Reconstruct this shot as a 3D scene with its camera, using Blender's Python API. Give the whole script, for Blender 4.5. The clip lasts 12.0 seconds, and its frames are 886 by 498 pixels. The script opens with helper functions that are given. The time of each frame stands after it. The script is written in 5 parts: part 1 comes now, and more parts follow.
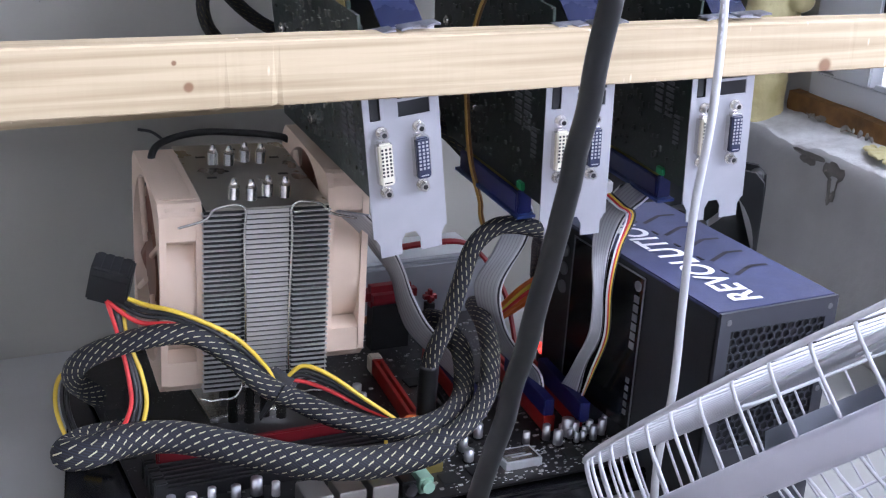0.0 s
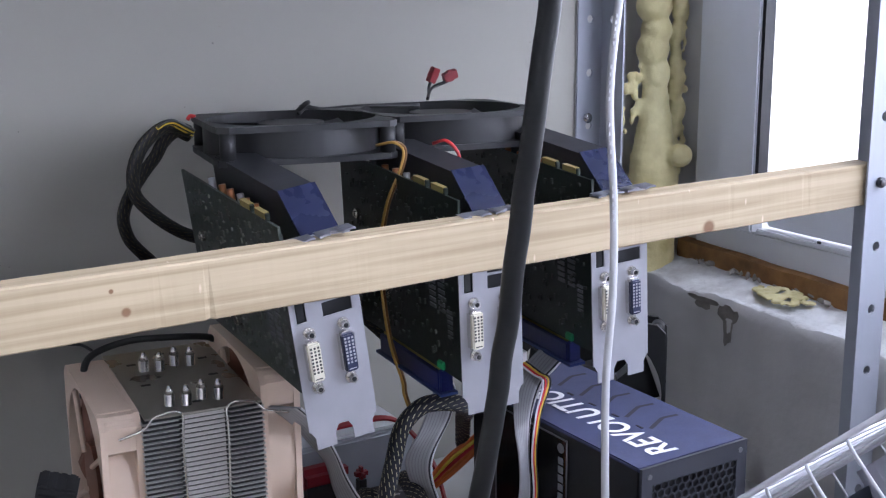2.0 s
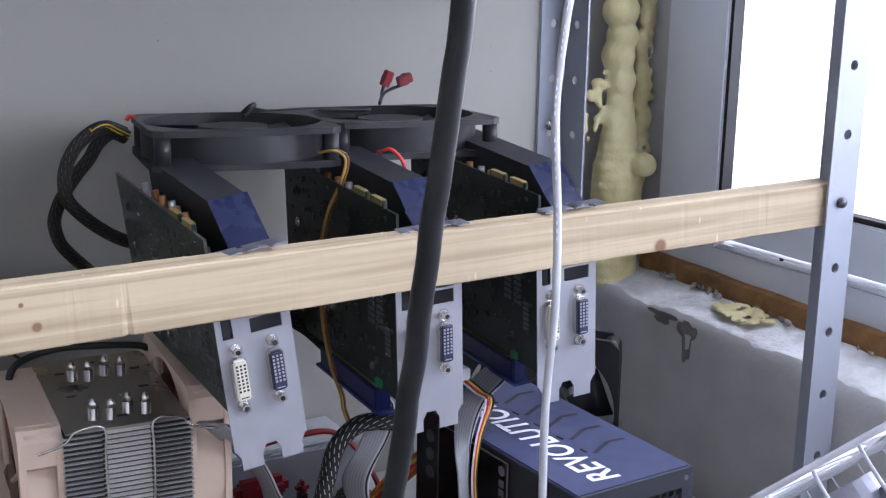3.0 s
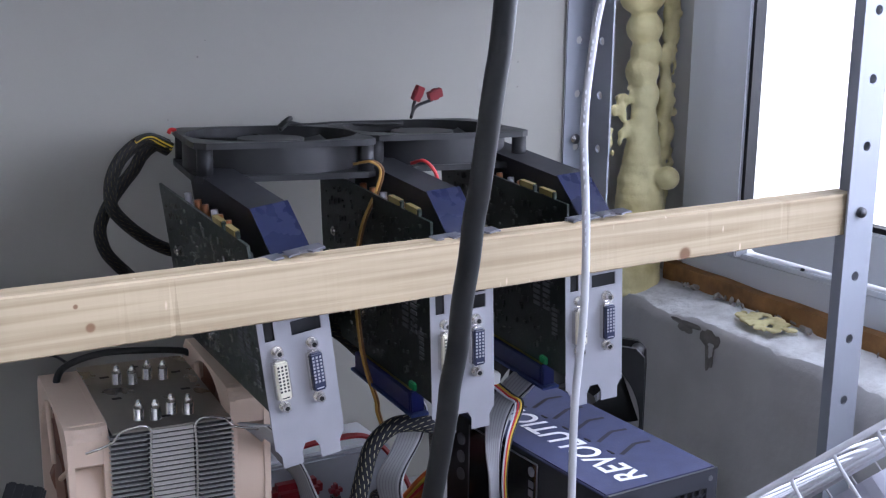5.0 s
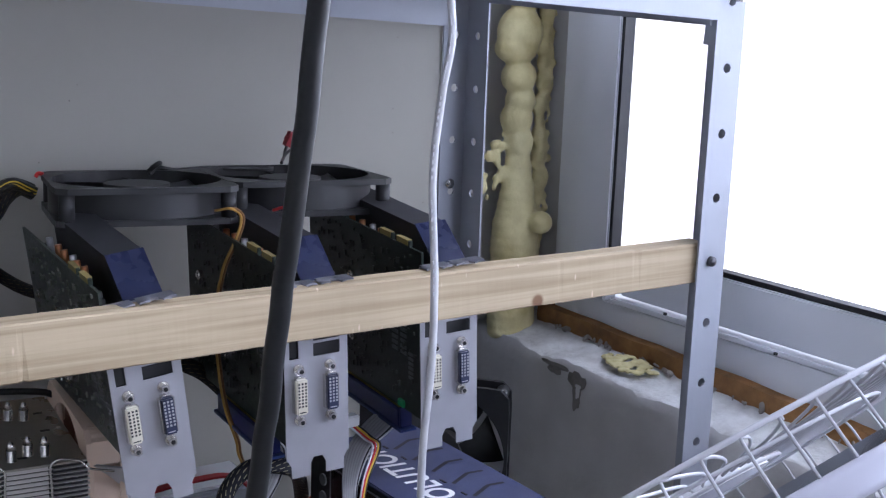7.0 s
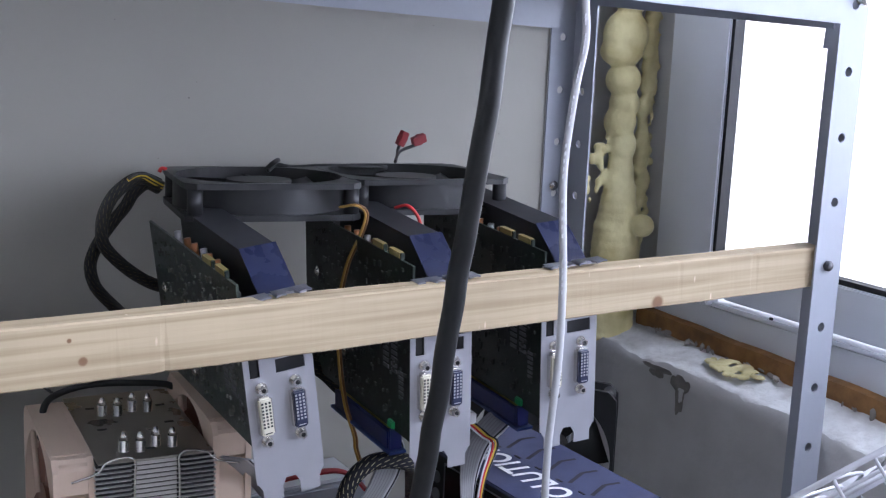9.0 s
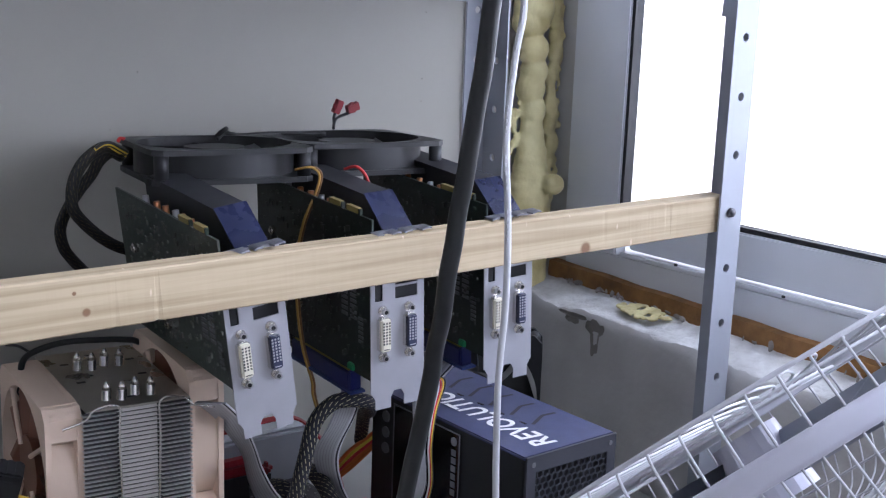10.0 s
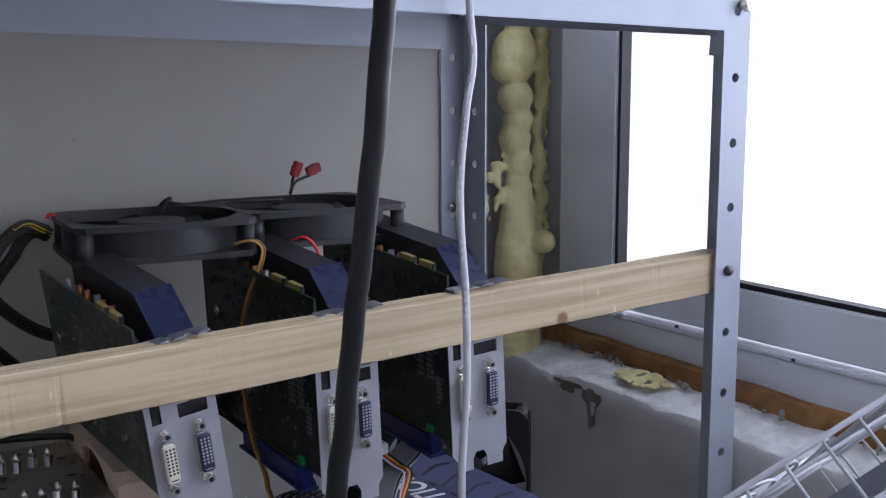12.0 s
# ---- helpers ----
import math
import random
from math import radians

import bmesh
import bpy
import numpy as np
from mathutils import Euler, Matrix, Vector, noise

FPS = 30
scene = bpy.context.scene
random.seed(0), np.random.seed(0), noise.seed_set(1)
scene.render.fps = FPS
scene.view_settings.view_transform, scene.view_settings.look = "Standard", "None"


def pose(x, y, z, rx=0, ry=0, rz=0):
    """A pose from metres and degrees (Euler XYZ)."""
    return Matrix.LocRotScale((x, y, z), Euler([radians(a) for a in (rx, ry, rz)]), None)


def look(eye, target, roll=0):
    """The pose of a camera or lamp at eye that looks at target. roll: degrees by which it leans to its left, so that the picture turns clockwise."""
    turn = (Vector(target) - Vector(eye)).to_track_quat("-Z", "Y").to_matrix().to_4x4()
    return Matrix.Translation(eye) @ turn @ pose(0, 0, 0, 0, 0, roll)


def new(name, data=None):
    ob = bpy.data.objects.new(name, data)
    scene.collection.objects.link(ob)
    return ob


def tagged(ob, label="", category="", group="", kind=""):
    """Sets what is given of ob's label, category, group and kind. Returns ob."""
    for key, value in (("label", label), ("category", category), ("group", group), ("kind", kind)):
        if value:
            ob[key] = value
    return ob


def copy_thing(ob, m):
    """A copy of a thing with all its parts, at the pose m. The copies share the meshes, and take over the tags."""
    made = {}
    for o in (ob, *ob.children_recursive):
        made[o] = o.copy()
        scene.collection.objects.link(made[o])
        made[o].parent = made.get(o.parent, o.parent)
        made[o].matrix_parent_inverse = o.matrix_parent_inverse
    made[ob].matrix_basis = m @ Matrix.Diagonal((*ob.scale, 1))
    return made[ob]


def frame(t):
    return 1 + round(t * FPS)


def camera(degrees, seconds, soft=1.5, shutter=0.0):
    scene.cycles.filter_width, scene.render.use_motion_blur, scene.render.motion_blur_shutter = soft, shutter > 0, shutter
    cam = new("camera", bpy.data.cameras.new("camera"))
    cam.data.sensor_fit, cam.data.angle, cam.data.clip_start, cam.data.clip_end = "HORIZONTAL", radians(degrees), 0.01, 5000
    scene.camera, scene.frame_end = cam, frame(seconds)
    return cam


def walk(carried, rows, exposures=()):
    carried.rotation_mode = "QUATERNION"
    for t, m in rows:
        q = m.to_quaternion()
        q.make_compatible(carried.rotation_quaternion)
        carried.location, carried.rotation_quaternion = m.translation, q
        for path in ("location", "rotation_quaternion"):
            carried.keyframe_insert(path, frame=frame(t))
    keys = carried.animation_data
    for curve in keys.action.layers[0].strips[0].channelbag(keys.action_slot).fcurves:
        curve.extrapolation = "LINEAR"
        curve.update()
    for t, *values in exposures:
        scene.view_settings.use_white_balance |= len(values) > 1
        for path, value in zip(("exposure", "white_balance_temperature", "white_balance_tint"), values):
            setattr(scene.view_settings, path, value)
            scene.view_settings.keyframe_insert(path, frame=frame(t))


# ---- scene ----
cam = camera(36.3, 12.0, soft=1.2)
PATH = [
    (0, (-0.125, -0.215, 0.433), (0.711, 1.458, -0.273), 3.6),
    (0.5, (-0.137, -0.218, 0.453), (0.732, 1.462, -0.197), 4.7),
    (1, (-0.118, -0.221, 0.479), (0.816, 1.468, -0.046), 2.0),
    (1.5, (-0.135, -0.217, 0.471), (0.81, 1.471, -0.036), 1.5),
    (2, (-0.154, -0.241, 0.472), (0.837, 1.421, -0.032), -0.5),
    (2.5, (-0.134, -0.228, 0.477), (0.878, 1.418, -0.042), 0.3),
    (4.5, (-0.089, -0.232, 0.481), (0.84, 1.467, -0.017), 3.7),
    (5, (-0.134, -0.25, 0.479), (0.847, 1.422, -0.012), 0.8),
    (5.5, (-0.194, -0.297, 0.467), (0.947, 1.275, -0.01), -1.4),
    (6, (-0.221, -0.322, 0.478), (0.986, 1.201, 0.002), -1.1),
    (6.5, (-0.175, -0.312, 0.492), (1.009, 1.229, 0.022), 0.1),
    (7, (-0.108, -0.29, 0.497), (0.972, 1.333, 0.05), 2.1),
    (9, (-0.151, -0.27, 0.491), (0.867, 1.394, 0.051), 2.5),
    (9.5, (-0.22, -0.275, 0.492), (0.86, 1.345, 0.034), 1.2),
    (10, (-0.246, -0.309, 0.493), (0.935, 1.236, 0.026), 2.1),
    (10.5, (-0.242, -0.313, 0.503), (0.983, 1.203, 0.056), 2.4),
    (11, (-0.19, -0.306, 0.495), (1.012, 1.229, 0.045), 1.5),
    (11.5, (-0.136, -0.268, 0.493), (1.01, 1.312, 0.059), 0.3),
    (12, (-0.141, -0.263, 0.492), (0.995, 1.332, 0.086), -0.3),
]
EXPOSURES = [(0.0, 0.62, 5900, 20), (0.5, 0.52, 5900, 20), (1.0, 0.25, 5900, 20), (2.5, 0.18, 5900, 20), (5.5, 0.03, 5780, 20), (7.0, -0.27, 5780, 20), (9.0, -0.05, 5850, 19), (9.5, 0.0, 5900, 19), (10.5, -0.1, 5850, 19), (12.0, -0.68, 5900, 18)]
walk(cam, [(t, look(eye, target, roll)) for t, eye, target, roll in PATH], EXPOSURES)

# ---------------------------------------------------------------- light
world = bpy.data.worlds.new("overcast")
scene.world = world
world.use_nodes = True
wn = world.node_tree.nodes
sky = wn.new("ShaderNodeTexSky")
sky.sky_type, sky.sun_disc = "NISHITA", False
sky.sun_elevation, sky.sun_rotation = radians(40), radians(100)
wn["Background"].inputs[1].default_value = 0.12
world.node_tree.links.new(sky.outputs[0], wn["Background"].inputs[0])
sun = new("sun", bpy.data.lights.new("sun", "SUN"))
sun.data.energy, sun.data.angle, sun.data.color = 0.8, radians(30), (1.0, 0.96, 0.9)
sun.matrix_world = look((5, -1.5, 4), (0, 0, 0))
# the bright overcast sky that fills the window opening
glow = new("window_daylight", bpy.data.lights.new("window_daylight", "AREA"))
glow.data.shape, glow.data.size, glow.data.size_y = "RECTANGLE", 2.3, 1.15
glow.data.energy, glow.data.color = 34.0, (0.82, 0.90, 1.0)
glow.matrix_world = look((0.80, -0.62, 0.86), (-1.0, -0.62, 0.75))


# ---------------------------------------------------------------- materials
def mat(name, base, rough=0.5, metal=0.0, vary=0.0, size=40.0, bump=0.0, bsize=200.0, dirt=None, spec=0.5, coat=0.0, stretch=(1, 1, 1)):
    m = bpy.data.materials.new(name)
    m.use_nodes = True
    nt = m.node_tree
    p = nt.nodes["Principled BSDF"]
    p.inputs["Base Color"].default_value = (*base, 1)
    p.inputs["Roughness"].default_value = rough
    p.inputs["Metallic"].default_value = metal
    p.inputs["Specular IOR Level"].default_value = spec
    p.inputs["Coat Weight"].default_value = coat
    tc = nt.nodes.new("ShaderNodeTexCoord")
    mp = nt.nodes.new("ShaderNodeMapping")
    mp.inputs["Scale"].default_value = stretch
    nt.links.new(tc.outputs["Object"], mp.inputs[0])
    if vary:
        n1 = nt.nodes.new("ShaderNodeTexNoise")
        n1.inputs["Scale"].default_value, n1.inputs["Detail"].default_value = size, 6
        n2 = nt.nodes.new("ShaderNodeTexNoise")
        n2.inputs["Scale"].default_value, n2.inputs["Detail"].default_value = size * 0.17, 3
        mul = nt.nodes.new("ShaderNodeMath")
        mul.operation = "MULTIPLY_ADD"
        mul.inputs[1].default_value = 0.5
        half = nt.nodes.new("ShaderNodeMath")
        half.operation = "MULTIPLY"
        half.inputs[1].default_value = 0.5
        ramp = nt.nodes.new("ShaderNodeValToRGB")
        lo = tuple(c * (1 - vary) for c in base) if dirt is None else dirt
        hi = tuple(min(1, c * (1 + vary * 0.6)) for c in base)
        ramp.color_ramp.elements[0].position, ramp.color_ramp.elements[1].position = 0.34, 0.62
        ramp.color_ramp.elements[0].color, ramp.color_ramp.elements[1].color = (*lo, 1), (*hi, 1)
        for n in (n1, n2):
            nt.links.new(mp.outputs[0], n.inputs["Vector"])
        nt.links.new(n2.outputs["Fac"], half.inputs[0])
        nt.links.new(n1.outputs["Fac"], mul.inputs[0])
        nt.links.new(half.outputs[0], mul.inputs[2])
        nt.links.new(mul.outputs[0], ramp.inputs[0])
        nt.links.new(ramp.outputs[0], p.inputs["Base Color"])
        rr = nt.nodes.new("ShaderNodeMapRange")
        rr.inputs[3].default_value, rr.inputs[4].default_value = max(0.03, rough - 0.12), min(1, rough + 0.12)
        nt.links.new(n1.outputs["Fac"], rr.inputs[0])
        nt.links.new(rr.outputs[0], p.inputs["Roughness"])
    if bump:
        nb = nt.nodes.new("ShaderNodeTexNoise")
        nb.inputs["Scale"].default_value, nb.inputs["Detail"].default_value = bsize, 5
        bp = nt.nodes.new("ShaderNodeBump")
        bp.inputs["Strength"].default_value, bp.inputs["Distance"].default_value = bump, 0.002
        nt.links.new(mp.outputs[0], nb.inputs["Vector"])
        nt.links.new(nb.outputs["Fac"], bp.inputs["Height"])
        nt.links.new(bp.outputs[0], p.inputs["Normal"])
    return m


def wood(name):
    m = mat(name, (0.62, 0.45, 0.28), 0.62, bump=0.25, bsize=60, stretch=(0.15, 3, 3))
    nt = m.node_tree
    p = nt.nodes["Principled BSDF"]
    tc = nt.nodes.new("ShaderNodeTexCoord")
    mp = nt.nodes.new("ShaderNodeMapping")
    mp.inputs["Scale"].default_value = (4.0, 190.0, 190.0)
    nz = nt.nodes.new("ShaderNodeTexNoise")
    nz.inputs["Scale"].default_value, nz.inputs["Detail"].default_value, nz.inputs["Distortion"].default_value = 1.0, 4, 0.6
    ramp = nt.nodes.new("ShaderNodeValToRGB")
    e = ramp.color_ramp.elements
    e[0].position, e[0].color = 0.33, (0.350, 0.266, 0.160, 1)
    e[1].position, e[1].color = 0.60, (0.485, 0.387, 0.250, 1)
    nt.links.new(tc.outputs["Object"], mp.inputs[0])
    nt.links.new(mp.outputs[0], nz.inputs["Vector"])
    nt.links.new(nz.outputs["Fac"], ramp.inputs[0])
    last = ramp.outputs[0]
    # a few knots, and pale scratches
    for (x, y, z, r) in ((0.042, 0.40, 0.271, 0.0030), (0.428, 0.40, 0.264, 0.0055), (0.035, 0.40, 0.283, 0.0016)):
        d = nt.nodes.new("ShaderNodeVectorMath")
        d.operation = "DISTANCE"
        d.inputs[1].default_value = (x, y, z)
        nt.links.new(tc.outputs["Object"], d.inputs[0])
        k = nt.nodes.new("ShaderNodeMapRange")
        k.inputs[1].default_value, k.inputs[2].default_value = r * 1.1, r * 0.55
        k.interpolation_type = "SMOOTHSTEP"
        nt.links.new(d.outputs["Value"], k.inputs[0])
        mx = nt.nodes.new("ShaderNodeMix")
        mx.data_type = "RGBA"
        mx.inputs["B"].default_value = (0.20, 0.105, 0.05, 1)
        nt.links.new(k.outputs[0], mx.inputs["Factor"])
        nt.links.new(last, mx.inputs["A"])
        last = mx.outputs["Result"]
    sc = nt.nodes.new("ShaderNodeTexVoronoi")
    sc.inputs["Scale"].default_value = 45
    mp2 = nt.nodes.new("ShaderNodeMapping")
    mp2.inputs["Scale"].default_value = (2.2, 1, 0.7)
    nt.links.new(tc.outputs["Object"], mp2.inputs[0])
    nt.links.new(mp2.outputs[0], sc.inputs["Vector"])
    k = nt.nodes.new("ShaderNodeMapRange")
    k.inputs[1].default_value, k.inputs[2].default_value = 0.10, 0.04
    nt.links.new(sc.outputs["Distance"], k.inputs[0])
    mx = nt.nodes.new("ShaderNodeMix")
    mx.data_type = "RGBA"
    mx.inputs["B"].default_value = (0.66, 0.54, 0.39, 1)
    nt.links.new(k.outputs[0], mx.inputs["Factor"])
    nt.links.new(last, mx.inputs["A"])
    nt.links.new(mx.outputs["Result"], p.inputs["Base Color"])
    return m


def sleeve(name, base, fleck, freq=125.0, around=11.0, amount=0.17, dash=190.0):
    """Braided sleeving: diagonal flecks, by the tube's own length and girth."""
    m = mat(name, base, 0.6, spec=0.3)
    nt = m.node_tree
    p = nt.nodes["Principled BSDF"]
    uv = nt.nodes.new("ShaderNodeUVMap")
    sep = nt.nodes.new("ShaderNodeSeparateXYZ")
    nt.links.new(uv.outputs[0], sep.inputs[0])

    def math_node(op, a, b):
        n = nt.nodes.new("ShaderNodeMath")
        n.operation = op
        for i, s in enumerate((a, b)):
            if isinstance(s, (int, float)):
                n.inputs[i].default_value = s
            elif s is not None:
                nt.links.new(s, n.inputs[i])
        return n.outputs[0]
    v = sep.outputs["Y"]
    u = math_node("MULTIPLY", sep.outputs["X"], around)
    a = math_node("FRACT", math_node("ADD", u, math_node("MULTIPLY", v, freq)), None)
    row = math_node("FLOOR", math_node("ADD", u, math_node("MULTIPLY", v, freq)), None)
    b = math_node("FRACT", math_node("ADD", math_node("MULTIPLY", v, dash), math_node("MULTIPLY", row, 0.37)), None)
    weave = math_node("FRACT", math_node("SUBTRACT", math_node("MULTIPLY", u, 3.0), math_node("MULTIPLY", v, freq * 3)), None)
    f = math_node("MULTIPLY", math_node("LESS_THAN", a, amount), math_node("LESS_THAN", b, 0.6))
    mx = nt.nodes.new("ShaderNodeMix")
    mx.data_type = "RGBA"
    thread = nt.nodes.new("ShaderNodeMix")
    thread.data_type = "RGBA"
    thread.inputs["A"].default_value, thread.inputs["B"].default_value = (*base, 1), (base[0] * 1.6, base[1] * 1.7, base[2] * 2.0, 1)
    nt.links.new(math_node("LESS_THAN", weave, 0.42), thread.inputs["Factor"])
    nt.links.new(thread.outputs["Result"], mx.inputs["A"])
    mx.inputs["B"].default_value = (*fleck, 1)
    nt.links.new(f, mx.inputs["Factor"])
    nt.links.new(mx.outputs["Result"], p.inputs["Base Color"])
    bp = nt.nodes.new("ShaderNodeBump")
    bp.inputs["Strength"].default_value, bp.inputs["Distance"].default_value = 0.8, 0.0006
    nt.links.new(math_node("ADD", weave, f), bp.inputs["Height"])
    nt.links.new(bp.outputs[0], p.inputs["Normal"])
    return m


def ribbon_mat(name):
    m = mat(name, (0.42, 0.42, 0.44), 0.45)
    nt = m.node_tree
    p = nt.nodes["Principled BSDF"]
    uv = nt.nodes.new("ShaderNodeUVMap")
    sep = nt.nodes.new("ShaderNodeSeparateXYZ")
    w = nt.nodes.new("ShaderNodeMath")
    w.operation = "MULTIPLY"
    w.inputs[1].default_value = 18
    fr = nt.nodes.new("ShaderNodeMath")
    fr.operation = "FRACT"
    ramp = nt.nodes.new("ShaderNodeValToRGB")
    e = ramp.color_ramp.elements
    e[0].position, e[0].color = 0.0, (0.25, 0.25, 0.265, 1)
    e[1].position, e[1].color = 0.35, (0.42, 0.42, 0.44, 1)
    nt.links.new(uv.outputs[0], sep.inputs[0])
    nt.links.new(sep.outputs["X"], w.inputs[0])
    nt.links.new(w.outputs[0], fr.inputs[0])
    nt.links.new(fr.outputs[0], ramp.inputs[0])
    off = nt.nodes.new("ShaderNodeMath")
    off.operation = "SUBTRACT"
    off.inputs[1].default_value = 0.5
    nt.links.new(sep.outputs["X"], off.inputs[0])
    side = nt.nodes.new("ShaderNodeMath")
    side.operation = "ABSOLUTE"
    nt.links.new(off.outputs[0], side.inputs[0])
    # white outer core, a dark line, then the grey cores
    edge = nt.nodes.new("ShaderNodeValToRGB")
    edge.color_ramp.interpolation = "CONSTANT"
    g = edge.color_ramp.elements
    g[0].position, g[0].color = 0.0, (0.62, 0.62, 0.64, 1)
    g[1].position, g[1].color = 0.05, (0.03, 0.03, 0.04, 1)
    pale = edge.color_ramp.elements.new(0.085)
    pale.color = (0.62, 0.62, 0.64, 1)
    keep = edge.color_ramp.elements.new(0.12)
    keep.color = (0.36, 0.36, 0.38, 1)
    nt.links.new(side.outputs[0], edge.inputs[0])
    bl = nt.nodes.new("ShaderNodeMix")
    bl.data_type = "RGBA"
    far_in = nt.nodes.new("ShaderNodeMath")
    far_in.operation = "GREATER_THAN"
    far_in.inputs[1].default_value = 0.12
    nt.links.new(side.outputs[0], far_in.inputs[0])
    nt.links.new(far_in.outputs[0], bl.inputs["Factor"])
    nt.links.new(edge.outputs[0], bl.inputs["A"])
    nt.links.new(ramp.outputs[0], bl.inputs["B"])
    nt.links.new(bl.outputs["Result"], p.inputs["Base Color"])
    bp = nt.nodes.new("ShaderNodeBump")
    bp.inputs["Strength"].default_value, bp.inputs["Distance"].default_value = 0.6, 0.0006
    nt.links.new(fr.outputs[0], bp.inputs["Height"])
    nt.links.new(bp.outputs[0], p.inputs["Normal"])
    return m


def board_mat(name, base, trace, size):
    """Circuit board: lacquer with fine traces and pads."""
    m = mat(name, base, 0.35, vary=0.3, size=300)
    nt = m.node_tree
    p = nt.nodes["Principled BSDF"]
    tc = nt.nodes.new("ShaderNodeTexCoord")
    v = nt.nodes.new("ShaderNodeTexVoronoi")
    v.distance, v.inputs["Scale"].default_value = "CHEBYCHEV", size
    k = nt.nodes.new("ShaderNodeMapRange")
    k.inputs[1].default_value, k.inputs[2].default_value = 0.17, 0.11
    v2 = nt.nodes.new("ShaderNodeTexNoise")
    v2.inputs["Scale"].default_value = size * 0.12
    g = nt.nodes.new("ShaderNodeMath")
    g.operation = "GREATER_THAN"
    g.inputs[1].default_value = 0.52
    mu = nt.nodes.new("ShaderNodeMath")
    mu.operation = "MULTIPLY"
    mx = nt.nodes.new("ShaderNodeMix")
    mx.data_type = "RGBA"
    mx.inputs["A"].default_value, mx.inputs["B"].default_value = (*base, 1), (*trace, 1)
    nt.links.new(tc.outputs["Object"], v.inputs["Vector"])
    nt.links.new(tc.outputs["Object"], v2.inputs["Vector"])
    nt.links.new(v.outputs["Distance"], k.inputs[0])
    nt.links.new(v2.outputs["Fac"], g.inputs[0])
    nt.links.new(k.outputs[0], mu.inputs[0])
    nt.links.new(g.outputs[0], mu.inputs[1])
    nt.links.new(mu.outputs[0], mx.inputs["Factor"])
    nt.links.new(mx.outputs["Result"], p.inputs["Base Color"])
    return m


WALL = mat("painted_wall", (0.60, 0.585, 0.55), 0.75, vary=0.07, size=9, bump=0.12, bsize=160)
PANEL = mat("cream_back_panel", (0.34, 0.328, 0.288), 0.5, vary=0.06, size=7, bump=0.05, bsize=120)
PLASTER = mat("grey_plaster", (0.57, 0.555, 0.54), 0.9, vary=0.16, size=18, bump=0.35, bsize=140)
CHIP = mat("bare_mortar", (0.25, 0.23, 0.21), 0.95, vary=0.3, size=90, bump=0.8, bsize=260)
SILL = mat("whitewashed_sill", (0.72, 0.72, 0.71), 0.9, vary=0.30, size=45, bump=0.8, bsize=190, dirt=(0.40, 0.38, 0.36))
BROWN = mat("aged_brown_foam_strip", (0.30, 0.15, 0.05), 0.85, vary=0.55, size=60, bump=0.6, bsize=150)
FOAM = mat("expanding_foam", (0.68, 0.61, 0.33), 0.55, vary=0.3, size=40, bump=0.5, bsize=170, dirt=(0.46, 0.37, 0.15))
FRAME = mat("aluminium_window_frame", (0.76, 0.78, 0.81), 0.42, 0.0, vary=0.05, size=12)
GASKET = mat("black_rubber_gasket", (0.02, 0.02, 0.022), 0.6)
STEEL = mat("grey_painted_steel", (0.37, 0.39, 0.44), 0.42, 0.1, vary=0.08, size=25, bump=0.05)
SHELF = mat("light_grey_shelf", (0.40, 0.395, 0.375), 0.5, vary=0.10, size=12)
PINE = wood("pine")
BRACKET = mat("nickel_bracket", (0.43, 0.43, 0.46), 0.46, 0.55, vary=0.08, size=60)
NICKEL = mat("polished_nickel", (0.78, 0.76, 0.72), 0.22, 1.0)
PLATE = mat("nickel_top_plate", (0.46, 0.43, 0.38), 0.30, 0.95, vary=0.12, size=50)
FIN = mat("aluminium_fin", (0.72, 0.70, 0.68), 0.35, 0.8)
BEIGE = mat("beige_fan_plastic", (0.66, 0.51, 0.395), 0.48, vary=0.06, size=30)
BLADE = mat("brown_fan_plastic", (0.17, 0.07, 0.04), 0.45)
BLACK = mat("black_fan_plastic", (0.013, 0.013, 0.015), 0.48, vary=0.25, size=70, dirt=(0.024, 0.024, 0.024))
DUST = mat("dusty_fan_hub", (0.060, 0.058, 0.055), 0.7, vary=0.3, size=120)
# black plastic; also the flat black of fills that stand for deep shade
DARK = mat("black_plastic_and_shade", (0.012, 0.012, 0.013), 0.5)
SOCKET = mat("black_connector", (0.020, 0.026, 0.065), 0.4)
IVORY = mat("ivory_connector", (0.72, 0.68, 0.55), 0.45)
PCB = board_mat("dark_green_board", (0.006, 0.013, 0.009), (0.045, 0.065, 0.052), 420)
PCBK = board_mat("dusty_green_board", (0.030, 0.040, 0.034), (0.15, 0.16, 0.14), 300)
MOBO = board_mat("black_mainboard", (0.012, 0.011, 0.011), (0.20, 0.20, 0.19), 380)
BLUEHOOD = mat("dark_blue_shroud", (0.014, 0.018, 0.050), 0.26, vary=0.15, size=30, coat=0.4)
HOODTOP = mat("charcoal_shroud_top", (0.030, 0.030, 0.034), 0.5, vary=0.2, size=40)
BLUE = mat("blue_slot_plastic", (0.008, 0.012, 0.10), 0.35)
RED = mat("red_slot_plastic", (0.42, 0.018, 0.012), 0.4, vary=0.15, size=80)
REDHS = mat("red_anodised_metal", (0.20, 0.012, 0.018), 0.4, 0.3)
GREEN = mat("green_plastic", (0.02, 0.30, 0.10), 0.4)
GOLD = mat("gold_contacts", (0.42, 0.33, 0.11), 0.4, 0.6)
COPPER = mat("copper_coil", (0.60, 0.26, 0.12), 0.35, 0.8)
SILVERCAP = mat("aluminium_capacitor", (0.66, 0.66, 0.68), 0.3, 0.85)
